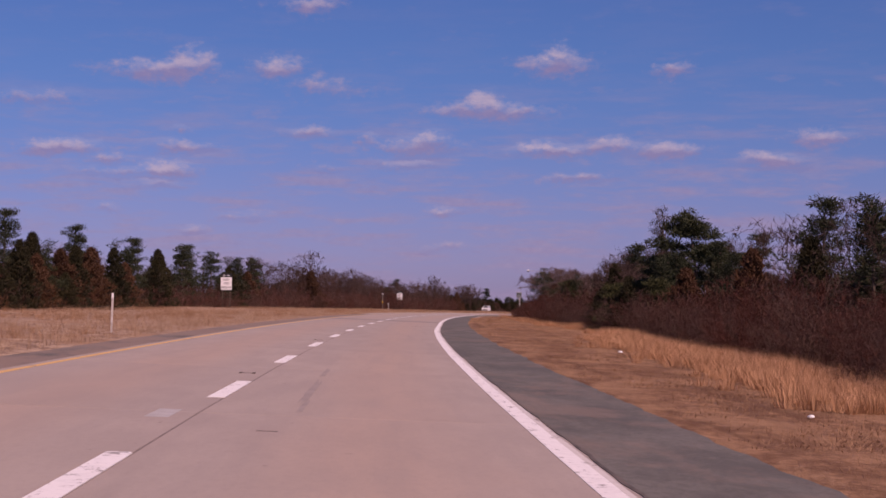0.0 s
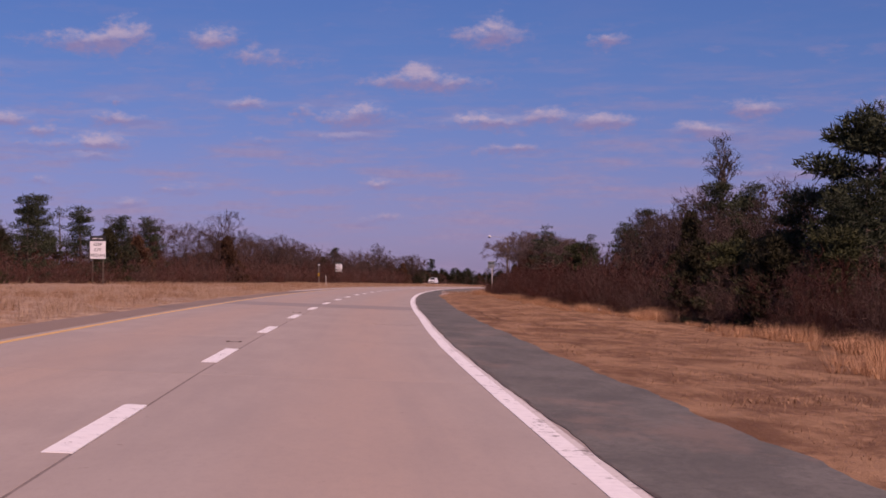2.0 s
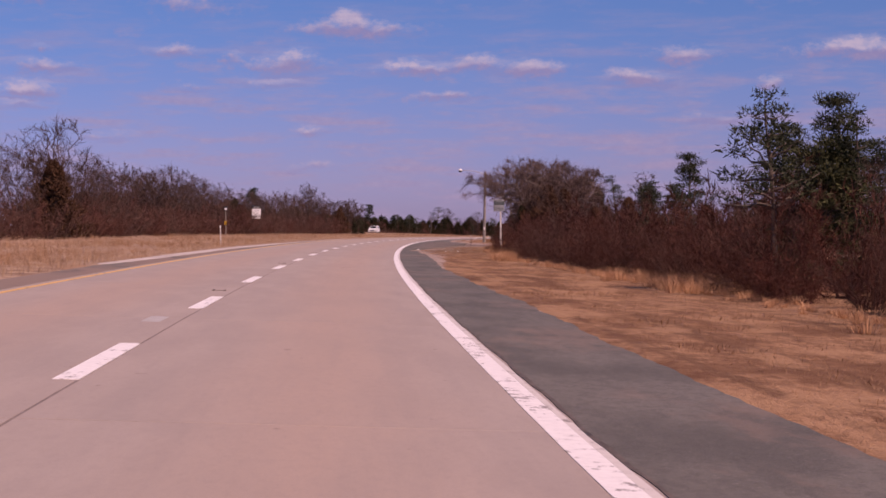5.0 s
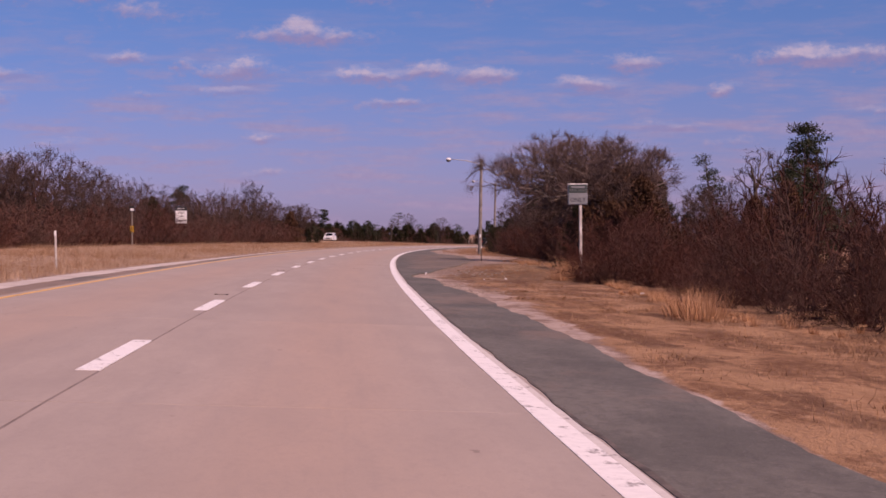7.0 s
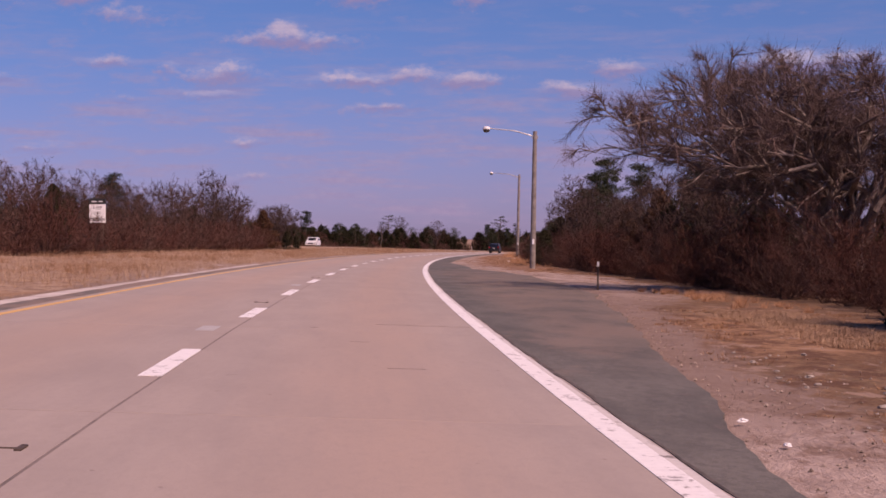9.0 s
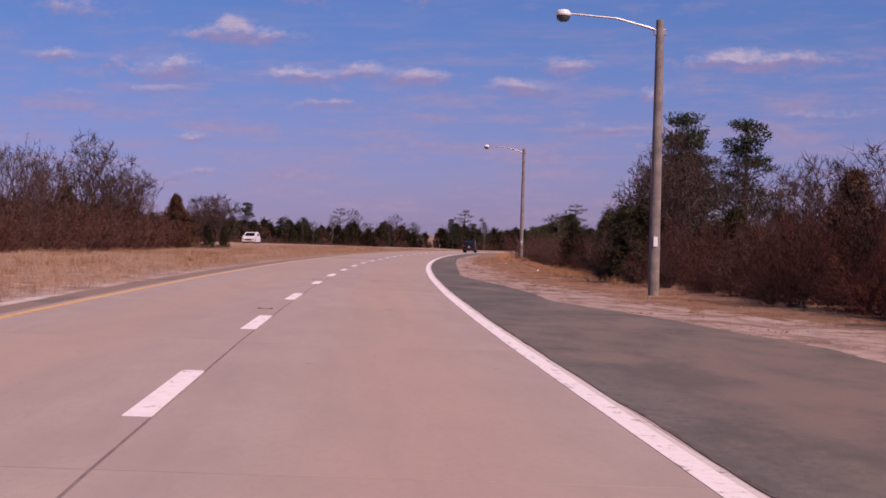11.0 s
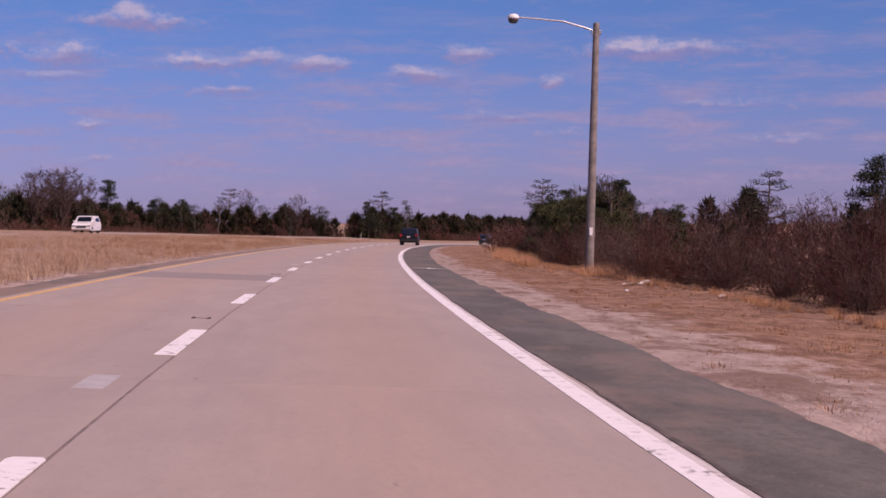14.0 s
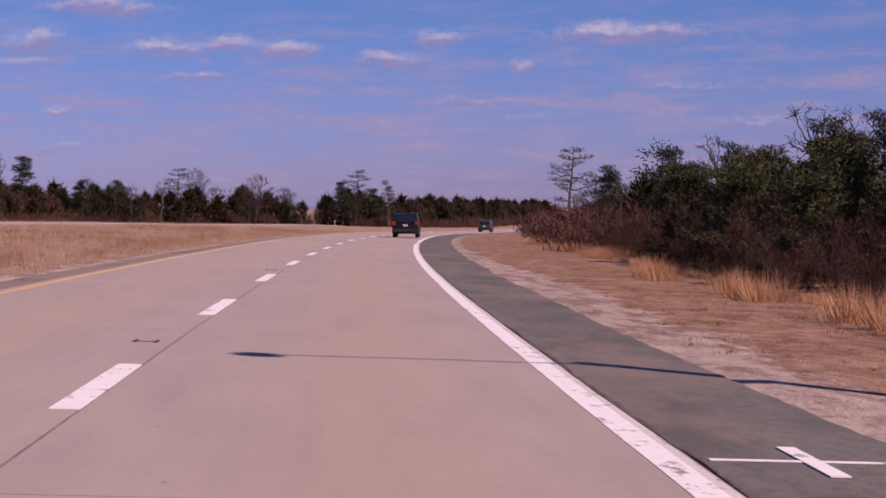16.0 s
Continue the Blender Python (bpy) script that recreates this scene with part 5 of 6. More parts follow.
# Short dead turf on the verge and the median, thinning out towards the pavement.
N = 62000
ss, qq = 12 + 500 * rng.random(N) ** 1.35, rng.random(N)
line = np.array([shrub_line(x) for x in ss])
dd = right_edge(ss) + 0.25 + (line + 2.0 - right_edge(ss)) * qq**0.8
keep = (rng.random(N) < np.clip((dd - right_edge(ss)) / np.where(ss > 215, 3.2, 0.9), 0.05, 1)) & ((ss < 215) | (ss > 300) | (rng.random(N) < 0.3))
grass("grass", "short dead straw-coloured turf on the verge", "straw", np.stack([ss, dd, rng.uniform(0.5, 1.3, N)], 1)[keep], 5, 0.06, 0.2, 1, 1.2, 1.9)
N = 34000
ss = rng.uniform(20, 560, N)
dd = left_edge(ss) - 0.3 - 19 * rng.random(N) ** 1.3
grass("grass", "dead pale straw-coloured grass on the median", "pale_straw", np.stack([ss, dd, rng.uniform(0.4, 1.0, N) * (1.1 + 1.3 * np.array([noise.noise((x * 0.09, y * 0.3, 2)) for x, y in zip(ss, dd)]))], 1), 8, 0.36, 0.35, 2, 0.7, 0.9)
# Browner, taller patches in the turf.
N = 8000
ss, qq = rng.uniform(8, 520, N), rng.random(N)
keep = np.array([noise.noise((x * 0.35, q * 3.0, 9)) > 0.05 for x, q in zip(ss, qq)]) & ((qq > 0.4) | (ss < 215))
line = np.array([shrub_line(x) for x in ss])
dd = right_edge(ss) + 0.5 + (line - right_edge(ss)) * qq
grass("grass", "rough brown dead grass in patches on the verge", "brown_straw", np.stack([ss, dd, rng.uniform(0.5, 1.2, N)], 1)[keep], 12, 0.09, 0.45, 6, 1.0, 1.4)
N = 7000
ss, qq = rng.uniform(196, 440, N), rng.random(N)
line = np.array([shrub_line(x) for x in ss])
dd = right_edge(ss) + 0.35 + (line + 0.3 - right_edge(ss)) * qq**0.7
ok = np.array([noise.noise((x * 0.5, y * 0.9, 4)) > 0.0 for x, y in zip(ss, dd)]) & ((ss < 252) | (ss > 300) | (qq > 0.75))
grass("grass", "low red-brown clumps of dead grass on the sand", "brown_straw", np.stack([ss, dd, rng.uniform(0.5, 1.3, N)], 1)[ok], 26, 0.07, 0.16, 12, 1.3, 1.3)
# Tall golden bunch grass along the thicket and in drifts on the median.
tufts = []
for s in np.arange(12, 520, 0.55):
    thick = noise.noise((s * 0.16, 2, 0))
    if thick > 0.14 and not (221 < s < 330 or 184 < s < 222 or 415 < s < 455):
        for _ in range(3):
            tufts.append((s + rng.uniform(-0.3, 0.3), shrub_line(s) - 0.15 + rng.normal() * 0.45, rng.uniform(0.45, 0.8) + 0.9 * thick))
for s in np.arange(14, 520, 0.5):
    if noise.noise((s * 0.3, 7, 0)) > -0.2 and not 221 < s < 330:
        tufts.append((s, shrub_line(s) - 0.1 + rng.normal() * 0.25, rng.uniform(0.25, 0.55)))
for s, d, g in ((222.0, 9.2, 1.2), (235.2, 10.7, 1.5), (232.0, 11.2, 1.4), (196, 8.6, 1.3), (194.5, 8.4, 1.3), (195.2, 8.2, 1.2), (224.3, 9.9, 1.5), (225.0, 10.1, 1.4), (444, 9.6, 1.3), (447, 9.7, 1.4), (450, 9.9, 1.3), (446, 9.4, 1.0), (436.5, 9.7, 1.3), (434.5, 9.6, 1.4), (433, 9.8, 1.3), (428, 9.7, 1.2), (426.5, 9.6, 1.4), (425, 9.6, 1.3), (423.5, 9.5, 1.2)):
    tufts += [(s + rng.uniform(-0.3, 0.3), d + rng.uniform(-0.3, 0.3), g * rng.uniform(0.8, 1.1)) for _ in range(4)]
for _ in range(520):
    s = rng.uniform(34, 84)
    if noise.noise((s * 0.12, 4, 1)) > -0.25:
        tufts.append((s, shrub_line(s) - abs(rng.normal()) * 1.0 + 0.3, rng.uniform(0.4, 1.0)))
for _ in range(620):
    s = 24 + 50 * rng.random() ** 1.2
    if noise.noise((s * 0.2, 11, 1)) > -0.3:
        tufts.append((s, shrub_line(s) - 0.9 - abs(rng.normal()) * 0.75, rng.uniform(0.4, 0.85)))
for _ in range(30):
    tufts.append((rng.uniform(252, 268), rng.uniform(10.2, 12.0), rng.uniform(0.3, 0.6)))
grass("bunch_grass", "tall golden bunch grass at the foot of the shrubs", "gold_straw", tufts, 80, 0.52, 0.34, 3, 0.65, 0.95)
drift = []
for _ in range(9000):
    s, o = rng.uniform(25, 560), rng.uniform(1.2, 16)
    if noise.noise((s * 0.06, o * 0.25, 5)) > 0.1:
        drift.append((s, float(left_edge(s)) - o, rng.uniform(0.4, 1.0)))
soft = [(rng.uniform(238, 252), 0.0, rng.uniform(0.5, 1.0)) for _ in range(900)]
soft = [(s, 8.6 + (s - 238) * 0.05 + rng.uniform(0, 2.0), g) for s, _, g in soft]
grass("grass", "soft tan dead grass in a patch by the turnout", "pale_straw", soft, 30, 0.13, 0.3, 9, 0.8, 1.2)
grass("bunch_grass", "brown bunch grass in drifts on the median", "brown_straw", drift, 26, 0.5, 0.4, 4, 0.6, 1.0)
# Grass under the far woods and beyond the other carriageway.
N = 9000
ss, dd = rng.uniform(380, 760, N), rng.uniform(-58, -18, N)
ok = (dd < -35) | (dd > -26.5)
grass("grass", "pale dead grass of the wide median far ahead", "pale_straw", np.stack([ss, dd, rng.uniform(1, 2.2, N)], 1)[ok], 5, 0.2, 0.4, 5)


# ---- lamp posts ----
def lamp_post(s, d, height, arm, lean, label):
    root = thing("street_lamp", label, "street lamp", stand(s, d, 0, -0.1, 1.0, None, lean), "lamp posts along the road")
    part("pole", tube([(0, 0, -0.3), (0, 0, 1.5), (0, 0, height * 0.6), (0, 0, height)], [0.17, 0.165, 0.145, 0.12], 14), "pole_wood", root, "weathered grey-brown timber pole")
    part("bracket", tube([(0.0, 0, height - 0.35), (-0.35, 0, height - 0.22), (-1.3, 0, height + 0.02), (-arm, 0, height + 0.12)], [0.04, 0.038, 0.032, 0.028], 8), "galvanised", root, "thin galvanised steel arm")
    part("clamp", box(-0.19, 0.19, -0.05, 0.05, height - 0.45, height - 0.27, 0.012), "galvanised", root)
    head = part("lamp_head", lathe([(0.04, 0.18), (0.14, 0.17), (0.21, 0.11), (0.23, 0.04), (0.22, 0.0)], 20), "lamp_white", root, "white domed lamp head")
    head.location = (-arm - 0.2, 0, height + 0.06)
    lens = part("lens", lathe([(0.21, 0.0), (0.2, -0.06), (0.16, -0.15), (0.09, -0.18)], 20), "lamp_dark", head, "dark glass bowl")
    part("number_plate", box(-0.06, 0.06, -0.19, -0.165, 1.55, 1.85, 0.005), "sign_white", root, "small white plate nailed to the pole")
    return root


lamp_post(316.3, 9.95, 8.3, 2.7, 1.3, "weathered timber lamp post with a white domed head")
lamp_post(411.4, 10.8, 9.7, 3.0, 1.6, "tall weathered timber lamp post with a white domed head")


# ---- signs and markers ----
def words(text, size, parent, at, mat="sign_black"):
    cu = bpy.data.curves.new("lettering", "FONT")
    cu.body, cu.size, cu.align_x, cu.align_y, cu.extrude = text, size, "CENTER", "CENTER", 0.002
    tmp = bpy.data.objects.new("lettering", cu)
    me = bpy.data.meshes.new_from_object(tmp)
    bpy.data.objects.remove(tmp)
    me.materials.append(MAT[mat])
    ob = new("lettering", me)
    ob.parent = parent
    ob.matrix_basis = pose(*at, 90, 0, 0)
    return tagged(ob, "black lettering" if mat == "sign_black" else "white lettering")


def median_sign(s, d, up=0.0):
    root = thing("road_sign", "white board sign with a black header on two posts", "road sign", stand(s, d, 4, -0.05 + up), "signs on the median")
    root.matrix_basis = root.matrix_basis @ Matrix.Diagonal((0.88, 1, 1, 1))
    for x in (-0.4, 0.4):
        part("post", box(x - 0.04, x + 0.04, -0.02, 0.06, -0.3 - up, 2.2, 0.008), "bark", root, "dark weathered timber post")
    board = part("board", box(-0.6, 0.6, -0.05, -0.022, 1.55, 2.75, 0.01), "sign_white", root, "white board")
    head = part("header", box(-0.6, 0.6, -0.05, -0.022, 2.76, 3.12, 0.01), "sign_black", root, "black header board")
    bars = box(-0.4, -0.06, -0.056, -0.052, 2.91, 2.96)
    box(0.1, 0.38, -0.056, -0.052, 2.91, 2.96, 0, bars)
    part("lettering", bars, "sign_white", head, "white lettering")
    for text, z in (("KEEP", 2.52), ("OFF", 2.15), ("MEDIAN", 1.78)):
        words(text, 0.3, board, (0, -0.054, z))
    return root


median_sign(163.5, -18.0, 0.25)
median_sign(325.3, -17.9, 0.45)

root = thing("road_sign", "small two-part pale sign on a white-painted post", "road sign", stand(222.2, 9.75, 8, -0.05))
part("post", box(0.06, 0.15, -0.045, 0.045, -0.3, 2.72, 0.01), "post_white", root, "white-painted timber post, partly worn")
for z0, z1, nm in ((3.06, 3.24, "upper_panel"), (2.95, 3.05, "middle_panel"), (2.58, 2.94, "lower_panel")):
    pan = part(nm, box(-0.32, 0.32, -0.075, -0.047, z0, z1, 0.008), "sign_grey" if nm == "lower_panel" else "sign_green", root)
    if nm == "upper_panel":
        part("lettering", box(-0.22, 0.24, -0.081, -0.077, z0 + 0.06, z1 - 0.06), "sign_grey", pan, "pale lettering")
    if nm == "lower_panel":
        words("ONLY", 0.2, pan, (0, -0.079, 2.72), "sign_black")
part("frame", box(-0.34, 0.34, -0.045, -0.03, 2.56, 3.27, 0.008), "galvanised", root)


def marker_post(s, d, height, mat, label, top=""):
    root = thing("marker_post", label, "marker post", stand(s, d, 0, -0.05, 1, None, pick.uniform(-2, 2)), "marker posts")
    part("post", box(-0.03, 0.03, -0.014, 0.014, -0.25, height, 0.006), mat, root)
    if top:
        part("reflector", box(-0.034, 0.034, -0.03, -0.018, height - 0.17, height - 0.02, 0.005), top, root, "pale reflector")


marker_post(52.7, -6.6, 1.25, "post_white", "slim white marker post in the median grass", "sign_white")
marker_post(217.3, -6.7, 1.2, "post_white", "slim white marker post in the median grass", "sign_white")
marker_post(267.3, 8.8, 0.95, "rust", "rusty marker post with a white top", "sign_white")
marker_post(560.0, -6.4, 1.1, "post_white", "slim white marker post in the median grass", "sign_white")

root = thing("signal_post", "post with a yellow board and a small black box on top", "post", stand(292.9, -16.4, 0, -0.05))
part("post", tube([(0, 0, -0.3), (0, 0, 2.7)], [0.06, 0.055], 10), "pole_wood", root)
case = part("box", box(-0.17, 0.17, -0.1, 0.1, 2.62, 3.0, 0.02), "sign_black", root, "black box")
part("panel", box(-0.1, 0.14, -0.115, -0.103, 2.68, 2.86, 0.004), "sign_white", case, "white panel")
part("hood", box(-0.2, 0.2, -0.13, 0.13, 2.985, 3.05, 0.015), "sign_black", root, "black hood")
part("reflector", box(-0.13, 0.13, -0.085, -0.062, 1.1, 1.55, 0.01), "post_yellow", root, "yellow reflector board")


# ---- vehicles ----
def wheel(parent, x, y, r, wide):
    w_ = part("wheel", lathe([(r * 0.62, -wide / 2), (r * 0.93, -wide / 2), (r, -wide * 0.36), (r, wide * 0.36), (r * 0.93, wide / 2), (r * 0.62, wide / 2)], 24), "rubber", parent, "black tyre")
    w_.matrix_basis = pose(x, y, r, 0, 90, 0)
    part("rim", lathe([(r * 0.2, -wide * 0.3), (r * 0.6, -wide * 0.42), (r * 0.62, 0), (r * 0.6, wide * 0.42), (r * 0.2, wide * 0.3)], 16), "rim", w_, "alloy rim")


def loft(profile, stations, bm=None):
    """A car body: side outlines (y, z) repeated across the width at x, drawn in by a factor of height."""
    bm = bm or bmesh.new()
    cols = []
    for x, inset in stations:
        cols.append([bm.verts.new((x * (1 - inset * max(0, z - 0.95)), y, z)) for y, z in profile])
    n = len(profile)
    for a, b in zip(cols, cols[1:]):
        for k in range(n):
            bm.faces.new((a[k], a[(k + 1) % n], b[(k + 1) % n], b[k]))
    bm.faces.new(cols[0])
    bm.faces.new(cols[-1][::-1])
    bmesh.ops.bevel(bm, geom=[e for e in bm.edges if len(e.link_faces) == 2 and e.calc_face_angle(0) > 0.35], offset=0.035, segments=2, profile=0.5, affect="EDGES")
    return bm


def suv(s, d, turn, paint, label, height=1.0):
    root = thing("car", label, "car", stand(s, d, turn, 0.0))
    hw = 0.93
    prof = [(-2.2, 0.42), (-2.28, 0.6), (-2.25, 0.98), (-2.12, 1.08), (-1.86, 1.62), (-1.6, 1.74), (0.2, 1.76), (0.5, 1.7), (1.1, 1.14), (2.0, 1.0), (2.28, 0.82), (2.3, 0.45), (2.0, 0.3), (-1.9, 0.3)]
    part("body", loft(prof, [(-hw, 0.2), (-hw + 0.12, 0.2), (0, 0.2), (hw - 0.12, 0.2), (hw, 0.2)]), paint, root)
    part("rear_window", loft([(-2.135, 1.12), (-2.12, 1.12), (-1.9, 1.58), (-1.925, 1.6)], [(-0.72, 0.15), (0, 0.15), (0.72, 0.15)]), "glass_dark", root, "dark tinted glass")
    part("windscreen", loft([(0.58, 1.66), (0.56, 1.62), (1.04, 1.19), (1.09, 1.2)], [(-0.74, 0.15), (0, 0.15), (0.74, 0.15)]), "glass_dark", root, "dark tinted glass")
    for x in (-1, 1):
        for y0, y1 in ((-1.75, -0.85), (-0.78, 0.15), (0.2, 0.8)):
            b = box(x * 0.83 - 0.02, x * 0.83 + 0.02, y0, y1, 1.16, 1.56, 0.015)
            bmesh.ops.rotate(b, verts=b.verts, cent=(x * 0.83, 0, 1.36), matrix=Matrix.Rotation(radians(-x * 11), 3, "Y"))
            part("side_window", b, "glass_dark", root, "dark tinted glass")
        part("tail_light", box(x * 0.8 - 0.11, x * 0.8 + 0.11, -2.3, -2.18, 0.92, 1.2, 0.02), "tail_red", root, "red tail light")
        part("headlight", box(x * 0.74 - 0.15, x * 0.74 + 0.15, 2.2, 2.31, 0.68, 0.84, 0.02), "rim", root, "clear headlight")
        part("mirror", box(x * 1.02 - 0.1, x * 1.02 + 0.1, 0.75, 0.87, 1.14, 1.3, 0.03), paint, root)
        part("roof_rail", tube([(x * 0.66, -1.5, 1.73), (x * 0.66, -1.4, 1.82), (x * 0.66, 0.1, 1.83), (x * 0.66, 0.2, 1.76)], [0.018] * 4, 6), "rubber", root)
        wheel(root, x * 0.8, -1.38, 0.36, 0.24)
        wheel(root, x * 0.8, 1.4, 0.36, 0.24)
    part("bumper", box(-0.9, 0.9, -2.38, -2.15, 0.4, 0.66, 0.05), "rubber", root, "black rear bumper")
    plate = part("licence_plate", box(-0.16, 0.16, -2.3, -2.26, 0.82, 0.96, 0.008), "sign_white", root, "pale licence plate")
    part("plate_bars", box(-0.12, 0.12, -2.306, -2.301, 0.86, 0.92), "sign_black", plate)
    part("grille", box(-0.5, 0.5, 2.24, 2.33, 0.56, 0.8, 0.02), "lamp_dark", root, "dark grille")
    part("wiper", box(-0.02, 0.3, -2.16, -2.14, 1.13, 1.15), "rubber", root)
    return root


suv(523.8, 2.3, 0, "car_black", "black sport utility car driving ahead in the lane")
suv(652.0, 2.0, 0, "car_grey", "dark grey sport utility car far ahead in the lane")
suv(515.3, -29.4, 180, "car_white", "white sport utility car on the opposite carriageway")


# ---- small things on the road and the verge ----
for k in range(-1, 24):
    s = PHASE + CYCLE * 2 * k + 2.75
    root = thing("pavement_marker", "rusty iron casting of a pavement marker set in the concrete", "road stud", lie(s, -0.3, 0.0), "pavement markers")
    for x in (-0.11, 0.11):
        part("runner", box(x - 0.022, x + 0.022, -0.12, 0.12, -0.02, 0.014, 0.006), "rust", root)
    part("keel", box(-0.1, 0.1, -0.02, 0.02, -0.02, 0.006, 0.003), "rust", root)


def crumpled(name, label, category, s, d, size, mat, seed, dz=0.0):
    """A crushed cup, bag or lump: a sphere pushed about by noise and flattened."""
    b = bmesh.new()
    bmesh.ops.create_icosphere(b, subdivisions=3 if size > 0.075 else 2, radius=size)
    for v in b.verts:
        k = 1 + 0.55 * noise.noise(v.co / size * 1.7 + Vector((seed, 0, 0)))
        v.co = Vector((v.co.x * k * 1.3, v.co.y * k, max(v.co.z * k * 0.6, -size * 0.25)))
    ob = new(name, bpy.data.meshes.new(name))
    b.to_mesh(ob.data)
    b.free()
    ob.data.materials.append(MAT[mat])
    ob.matrix_basis = stand(s, d, seed * 50, size * 0.2 + dz)
    return tagged(ob, label, category)


for i, (s, d, z) in enumerate(((22.6, 7.7, 0.042), (52.5, 9.0, 0.075), (124.5, 12.2, 0.12), (207.7, 9.6, 0.045), (359.5, 9.7, 0.07), (398.2, 10.9, 0.13), (397.6, 10.6, 0.07), (227.0, 4.8, 0.035), (220.6, 7.2, 0.04), (219.1, 6.4, 0.025), (387.6, 11.0, 0.08), (225.4, 4.75, 0.03), (390, 9.0, 0.05))):
    crumpled("litter", "crumpled white scrap of litter lying on the verge", "litter", s, d, z, "litter_white", i + 1)
for i in range(55):
    s, d = rng.uniform(221.5, 236), rng.uniform(0.6, 3.2)
    crumpled("stone", "loose pale stone beside the shoulder", "stone", s, float(right_edge(s)) + d, 0.014 + 0.03 * rng.random() ** 2, "stone", i * 0.7)

# Gravel thrown over the sand beside the turnout: many small faceted pebbles in one mesh.
N = 2600
ss = 206 + 94 * rng.random(N) ** 1.5
dd = right_edge(ss) - 0.2 + np.abs(rng.normal(0, 1.4, N))
size = rng.uniform(0.006, 0.024, N)
base = spot(ss, dd, -0.025)
corner = np.array([(1, 0, 0), (0, 1, 0), (-1, 0, 0), (0, -1, 0), (0, 0, 0.8), (0, 0, -0.4)])
v = base[:, None, :] + corner[None] * size[:, None, None] * rng.uniform(0.6, 1.3, (N, 6, 1))
f = np.array([(0, 1, 4), (1, 2, 4), (2, 3, 4), (3, 0, 4), (1, 0, 5), (2, 1, 5), (3, 2, 5), (0, 3, 5)])
f = (f[None] + np.arange(N)[:, None, None] * 6).reshape(-1, 3)
tagged(new("gravel", mesh_of("gravel", v.reshape(-1, 3), f.tolist(), "gravel")), "loose brown gravel scattered beside the turnout", "gravel", kind="stuff")

# A broken stake lying in the grass by the lamp post.
root = thing("stake", "broken white-tipped timber stake lying in the grass", "stake", stand(396.6, 10.2, -38, 0.02, 0.6))
part("shaft", tube([(0, -0.75, 0.03), (0, 0, 0.05), (0, 0.75, 0.06)], [0.022, 0.025, 0.024], 8), "pole_wood", root)
part("tip", tube([(0, -0.98, 0.02), (0, -0.76, 0.03)], [0.024, 0.027], 8), "litter_white", root, "white-painted end")

# A surveyor's painted cross on the shoulder.
root = thing("survey_mark", "white painted survey cross on the asphalt shoulder", "road marking", lie(410.95, 4.62, 0.006))
part("long_bar", box(-0.62, 0.8, -0.03, 0.03, 0.0, 0.006), "white_paint", root)
part("cross_bar", box(-0.06, 0.06, -0.62, 0.62, 0.001, 0.009), "white_paint", root)

# ---- lane marks ----
bm = bmesh.new()
outline = [(-0.109, -2.285), (0.109, -2.285), (0.109, 2.2), (0.08, 2.285), (-0.08, 2.285), (-0.109, 2.2)]
low = [bm.verts.new((x, y, -0.003)) for x, y in outline]
high = [bm.verts.new((x, y, 0.005)) for x, y in outline]
bm.faces.new(high)
bm.faces.new(low[::-1])
for k in range(6):
    bm.faces.new((low[k], low[(k + 1) % 6], high[(k + 1) % 6], high[k]))
dash_mesh = bpy.data.meshes.new("lane_dash")
bm.to_mesh(dash_mesh)
bm.free()
dash_mesh.materials.append(MAT["white_paint"])
for k in range(-2, 60):
    ob = new("lane_dash", dash_mesh)
    long = {26: 3.2, 34: 3.6, 19: 3.9, 20: 3.9}.get(k, 4.35)
    ob.matrix_basis = lie(PHASE + CYCLE * k - long / 2, -0.109) @ Matrix.Diagonal((1, long / 4.57, 1, 1))
    tagged(ob, "worn white lane dash painted on concrete", "road marking", "lane dashes")

# ---- patches, cracks and ghost marks ----
def on_road(name, label, s, d, wide, long, mat, dz=0.0025, seed=0, rough=0.1):
    """A thin ragged patch lying on the pavement."""
    r = random.Random(seed)
    b = bmesh.new()
    ring = []
    corners = ((-1, -1), (1, -1), (1, 1), (-1, 1))
    for (x0, y0), (x1, y1) in zip(corners, corners[1:] + corners[:1]):
        for k in range(5):
            x, y = x0 + (x1 - x0) * k / 5, y0 + (y1 - y0) * k / 5
            ring.append((x * wide / 2 * r.uniform(1 - rough, 1), y * long / 2 * r.uniform(1 - rough, 1)))
    n = len(ring)
    top = [b.verts.new((x, y, dz)) for x, y in ring]
    low = [b.verts.new((x, y, dz - 0.004)) for x, y in ring]
    b.faces.new(top)
    for k in range(n):
        b.faces.new((low[k], low[(k + 1) % n], top[(k + 1) % n], top[k]))
    me = bpy.data.meshes.new(name)
    b.to_mesh(me)
    b.free()
    me.materials.append(MAT[mat])
    ob = new(name, me)
    ob.matrix_basis = lie(s, d)
    return tagged(ob, label, "" if name == "patch" else "road mark", kind="structure" if name == "patch" else "")


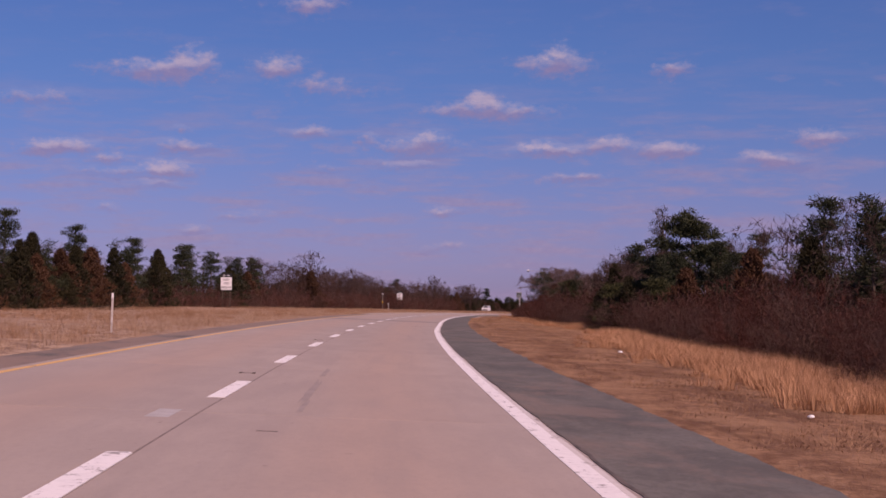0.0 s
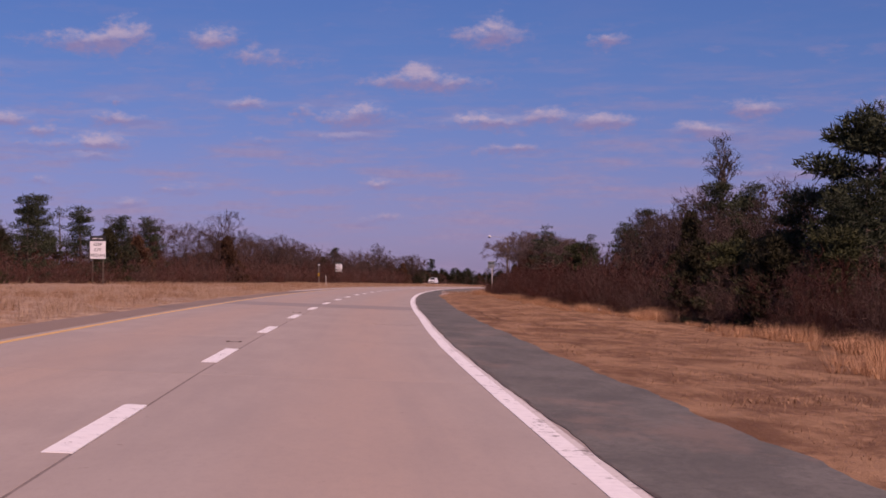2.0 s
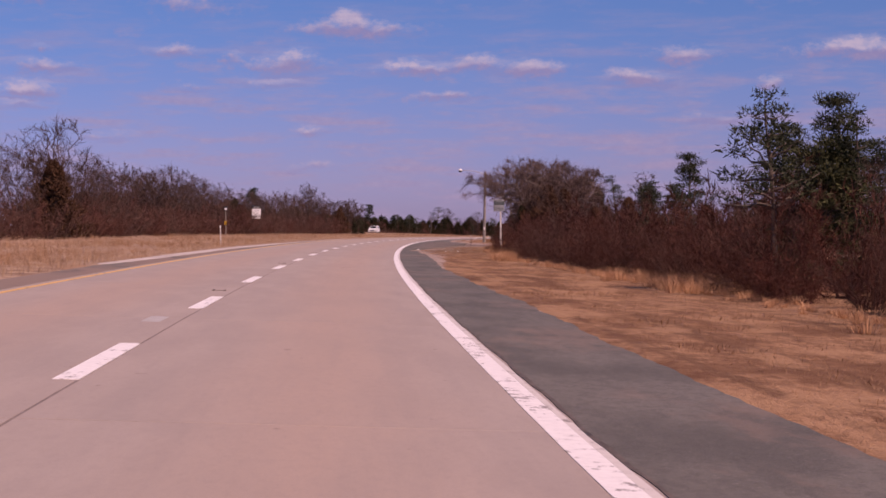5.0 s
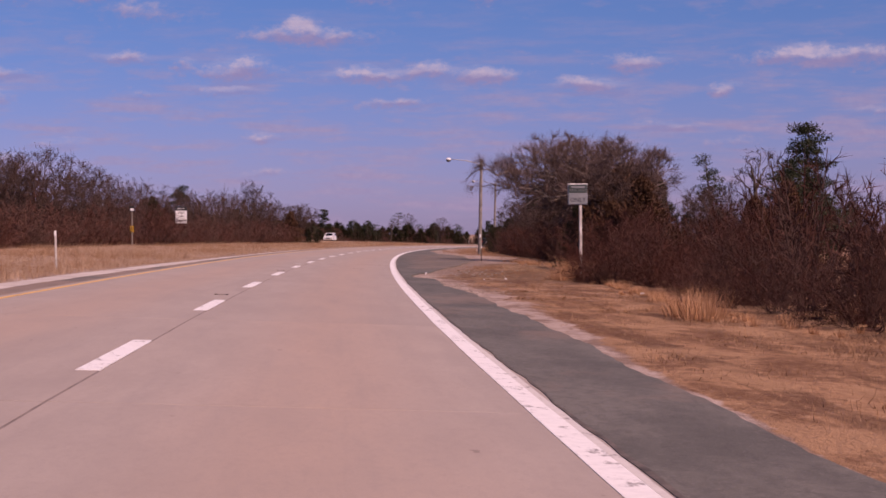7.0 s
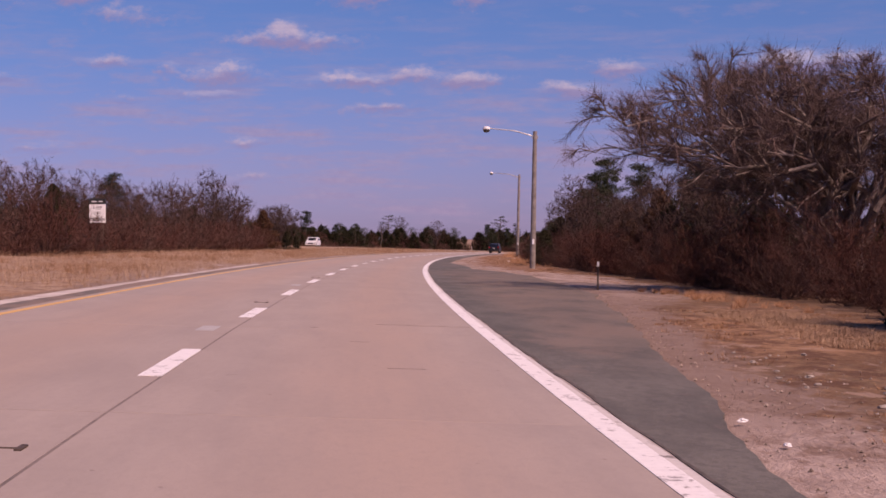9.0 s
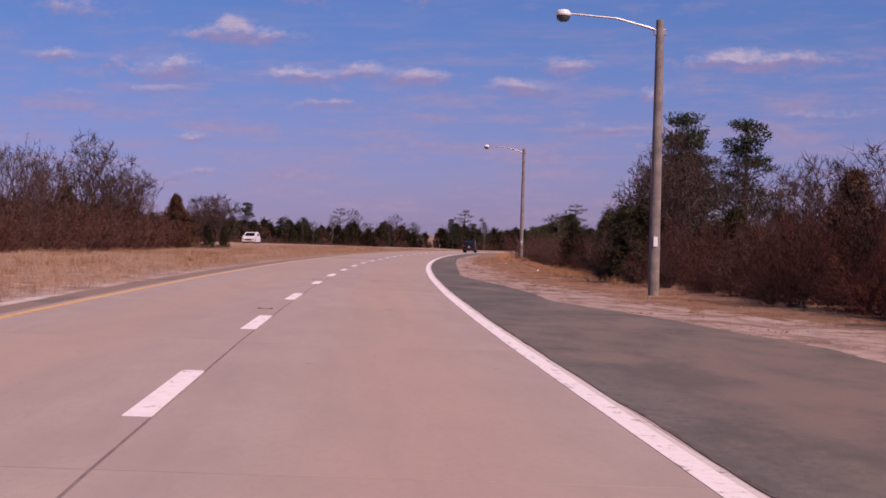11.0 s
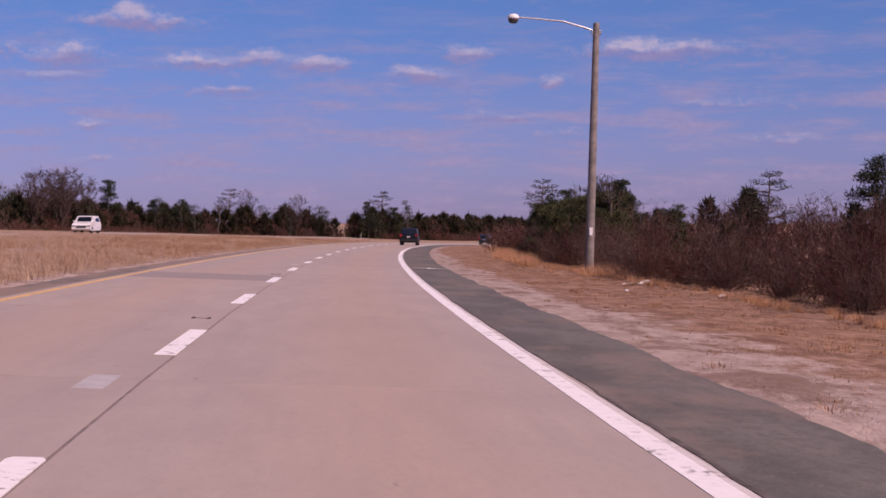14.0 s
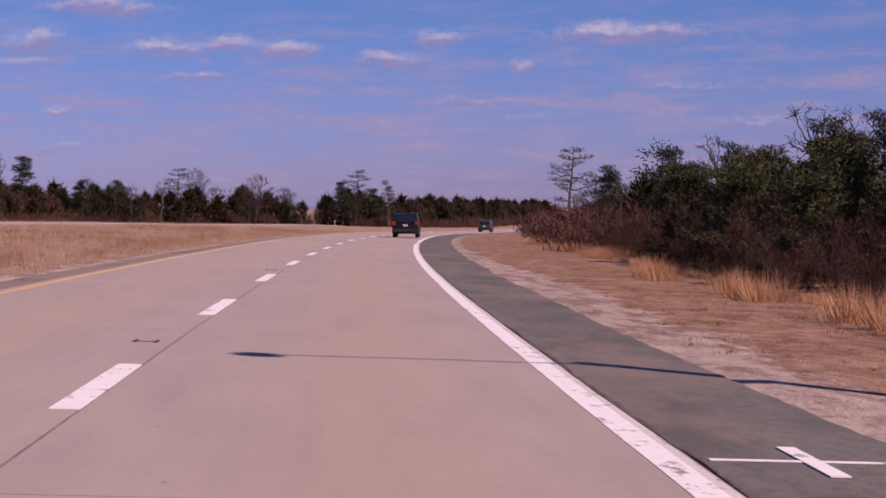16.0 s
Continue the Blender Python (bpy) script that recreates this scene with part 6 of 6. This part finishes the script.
for k in (1, 11, 19, 21, 29, 33):
    on_road("ghost_mark", "faded ghost of an old lane mark", PHASE + CYCLE * k + 4.7 if k != 19 else 238.2, -0.36, 0.26, 1.3, "ghost_paint", 0.0025, k, 0.05)
for i, (s, d, wide, long, mat) in enumerate(((240.8, 2.75, 1.5, 0.03, "seam"), (92.0, 2.9, 1.0, 0.02, "seam"), (320.0, 1.43, 0.3, 0.05, "tar"), (16.9, 0.9, 0.22, 0.08, "tar"), (239.3, 1.1, 0.12, 0.06, "tar"),
                                             (231.5, 2.3, 0.4, 0.03, "tar"), (236.0, 1.8, 0.25, 0.025, "tar"), (92.5, 2.3, 0.12, 0.06, "tar"), (172.0, 1.9, 0.35, 0.04, "tar"), (52.0, 1.7, 0.1, 0.12, "tar"),
                                             (404.5, 2.2, 0.5, 0.02, "tar"), (405.6, 2.6, 0.35, 0.025, "tar"), (344.0, 1.6, 0.3, 0.03, "tar"), (299.0, 2.0, 0.12, 0.08, "tar"))):
    on_road("crack", "short dark crack in the concrete", s, d, wide, long, mat, 0.002, i)
for s, d, long in ((116.0, 1.98, 7.0), (116.0, -1.98, 7.0), (391.0, -1.98, 5.0)):
    on_road("patch", "slightly darker concrete repair across the lane", s, d, 3.86, long, "patch", 0.003, int(s), 0.012)
for s, d, wide, long in ((24.5, 1.0, 0.13, 7.0), (30.5, 0.96, 0.1, 4.0), (21.0, 1.06, 0.08, 3.0)):
    on_road("skid_mark", "faint dark skid mark", s, d, wide, long, "skid", 0.002, 3, 0.4)

# ---- concrete slabs ----
road = thing("road", "two lanes of weathered tan-grey concrete slabs", "road", kind="structure")


def slab_mesh(x0, x1, long):
    b = box(x0, x1, -long / 2, long / 2, -0.2, 0.0)
    bmesh.ops.bevel(b, geom=[e for e in b.edges if all(v.co.z > -0.01 for v in e.verts)], offset=0.0015, segments=1, affect="EDGES")
    me = bpy.data.meshes.new("slab")
    b.to_mesh(me)
    b.free()
    me.materials.append(MAT["concrete"])
    return me


right_slab, left_slab = slab_mesh(-1.993, 1.915, CYCLE - 0.035), slab_mesh(-1.985, 1.993, CYCLE - 0.035)
for k in range(-6, 66):
    s = PHASE + CYCLE * k - 1.1
    for me, d in ((right_slab, 2.005), (left_slab, -2.005)):
        ob = new("slab", me)
        ob.parent = road
        ob.matrix_basis = lie(s, d, 0.0)
# Joint filler between and under the slabs.
fill = strip("joint_filler", -80, 800, 4.0, -3.98, 3.91, -0.0025, 0.12, "joint", "dark tar filler in the joints")
fill.parent = road
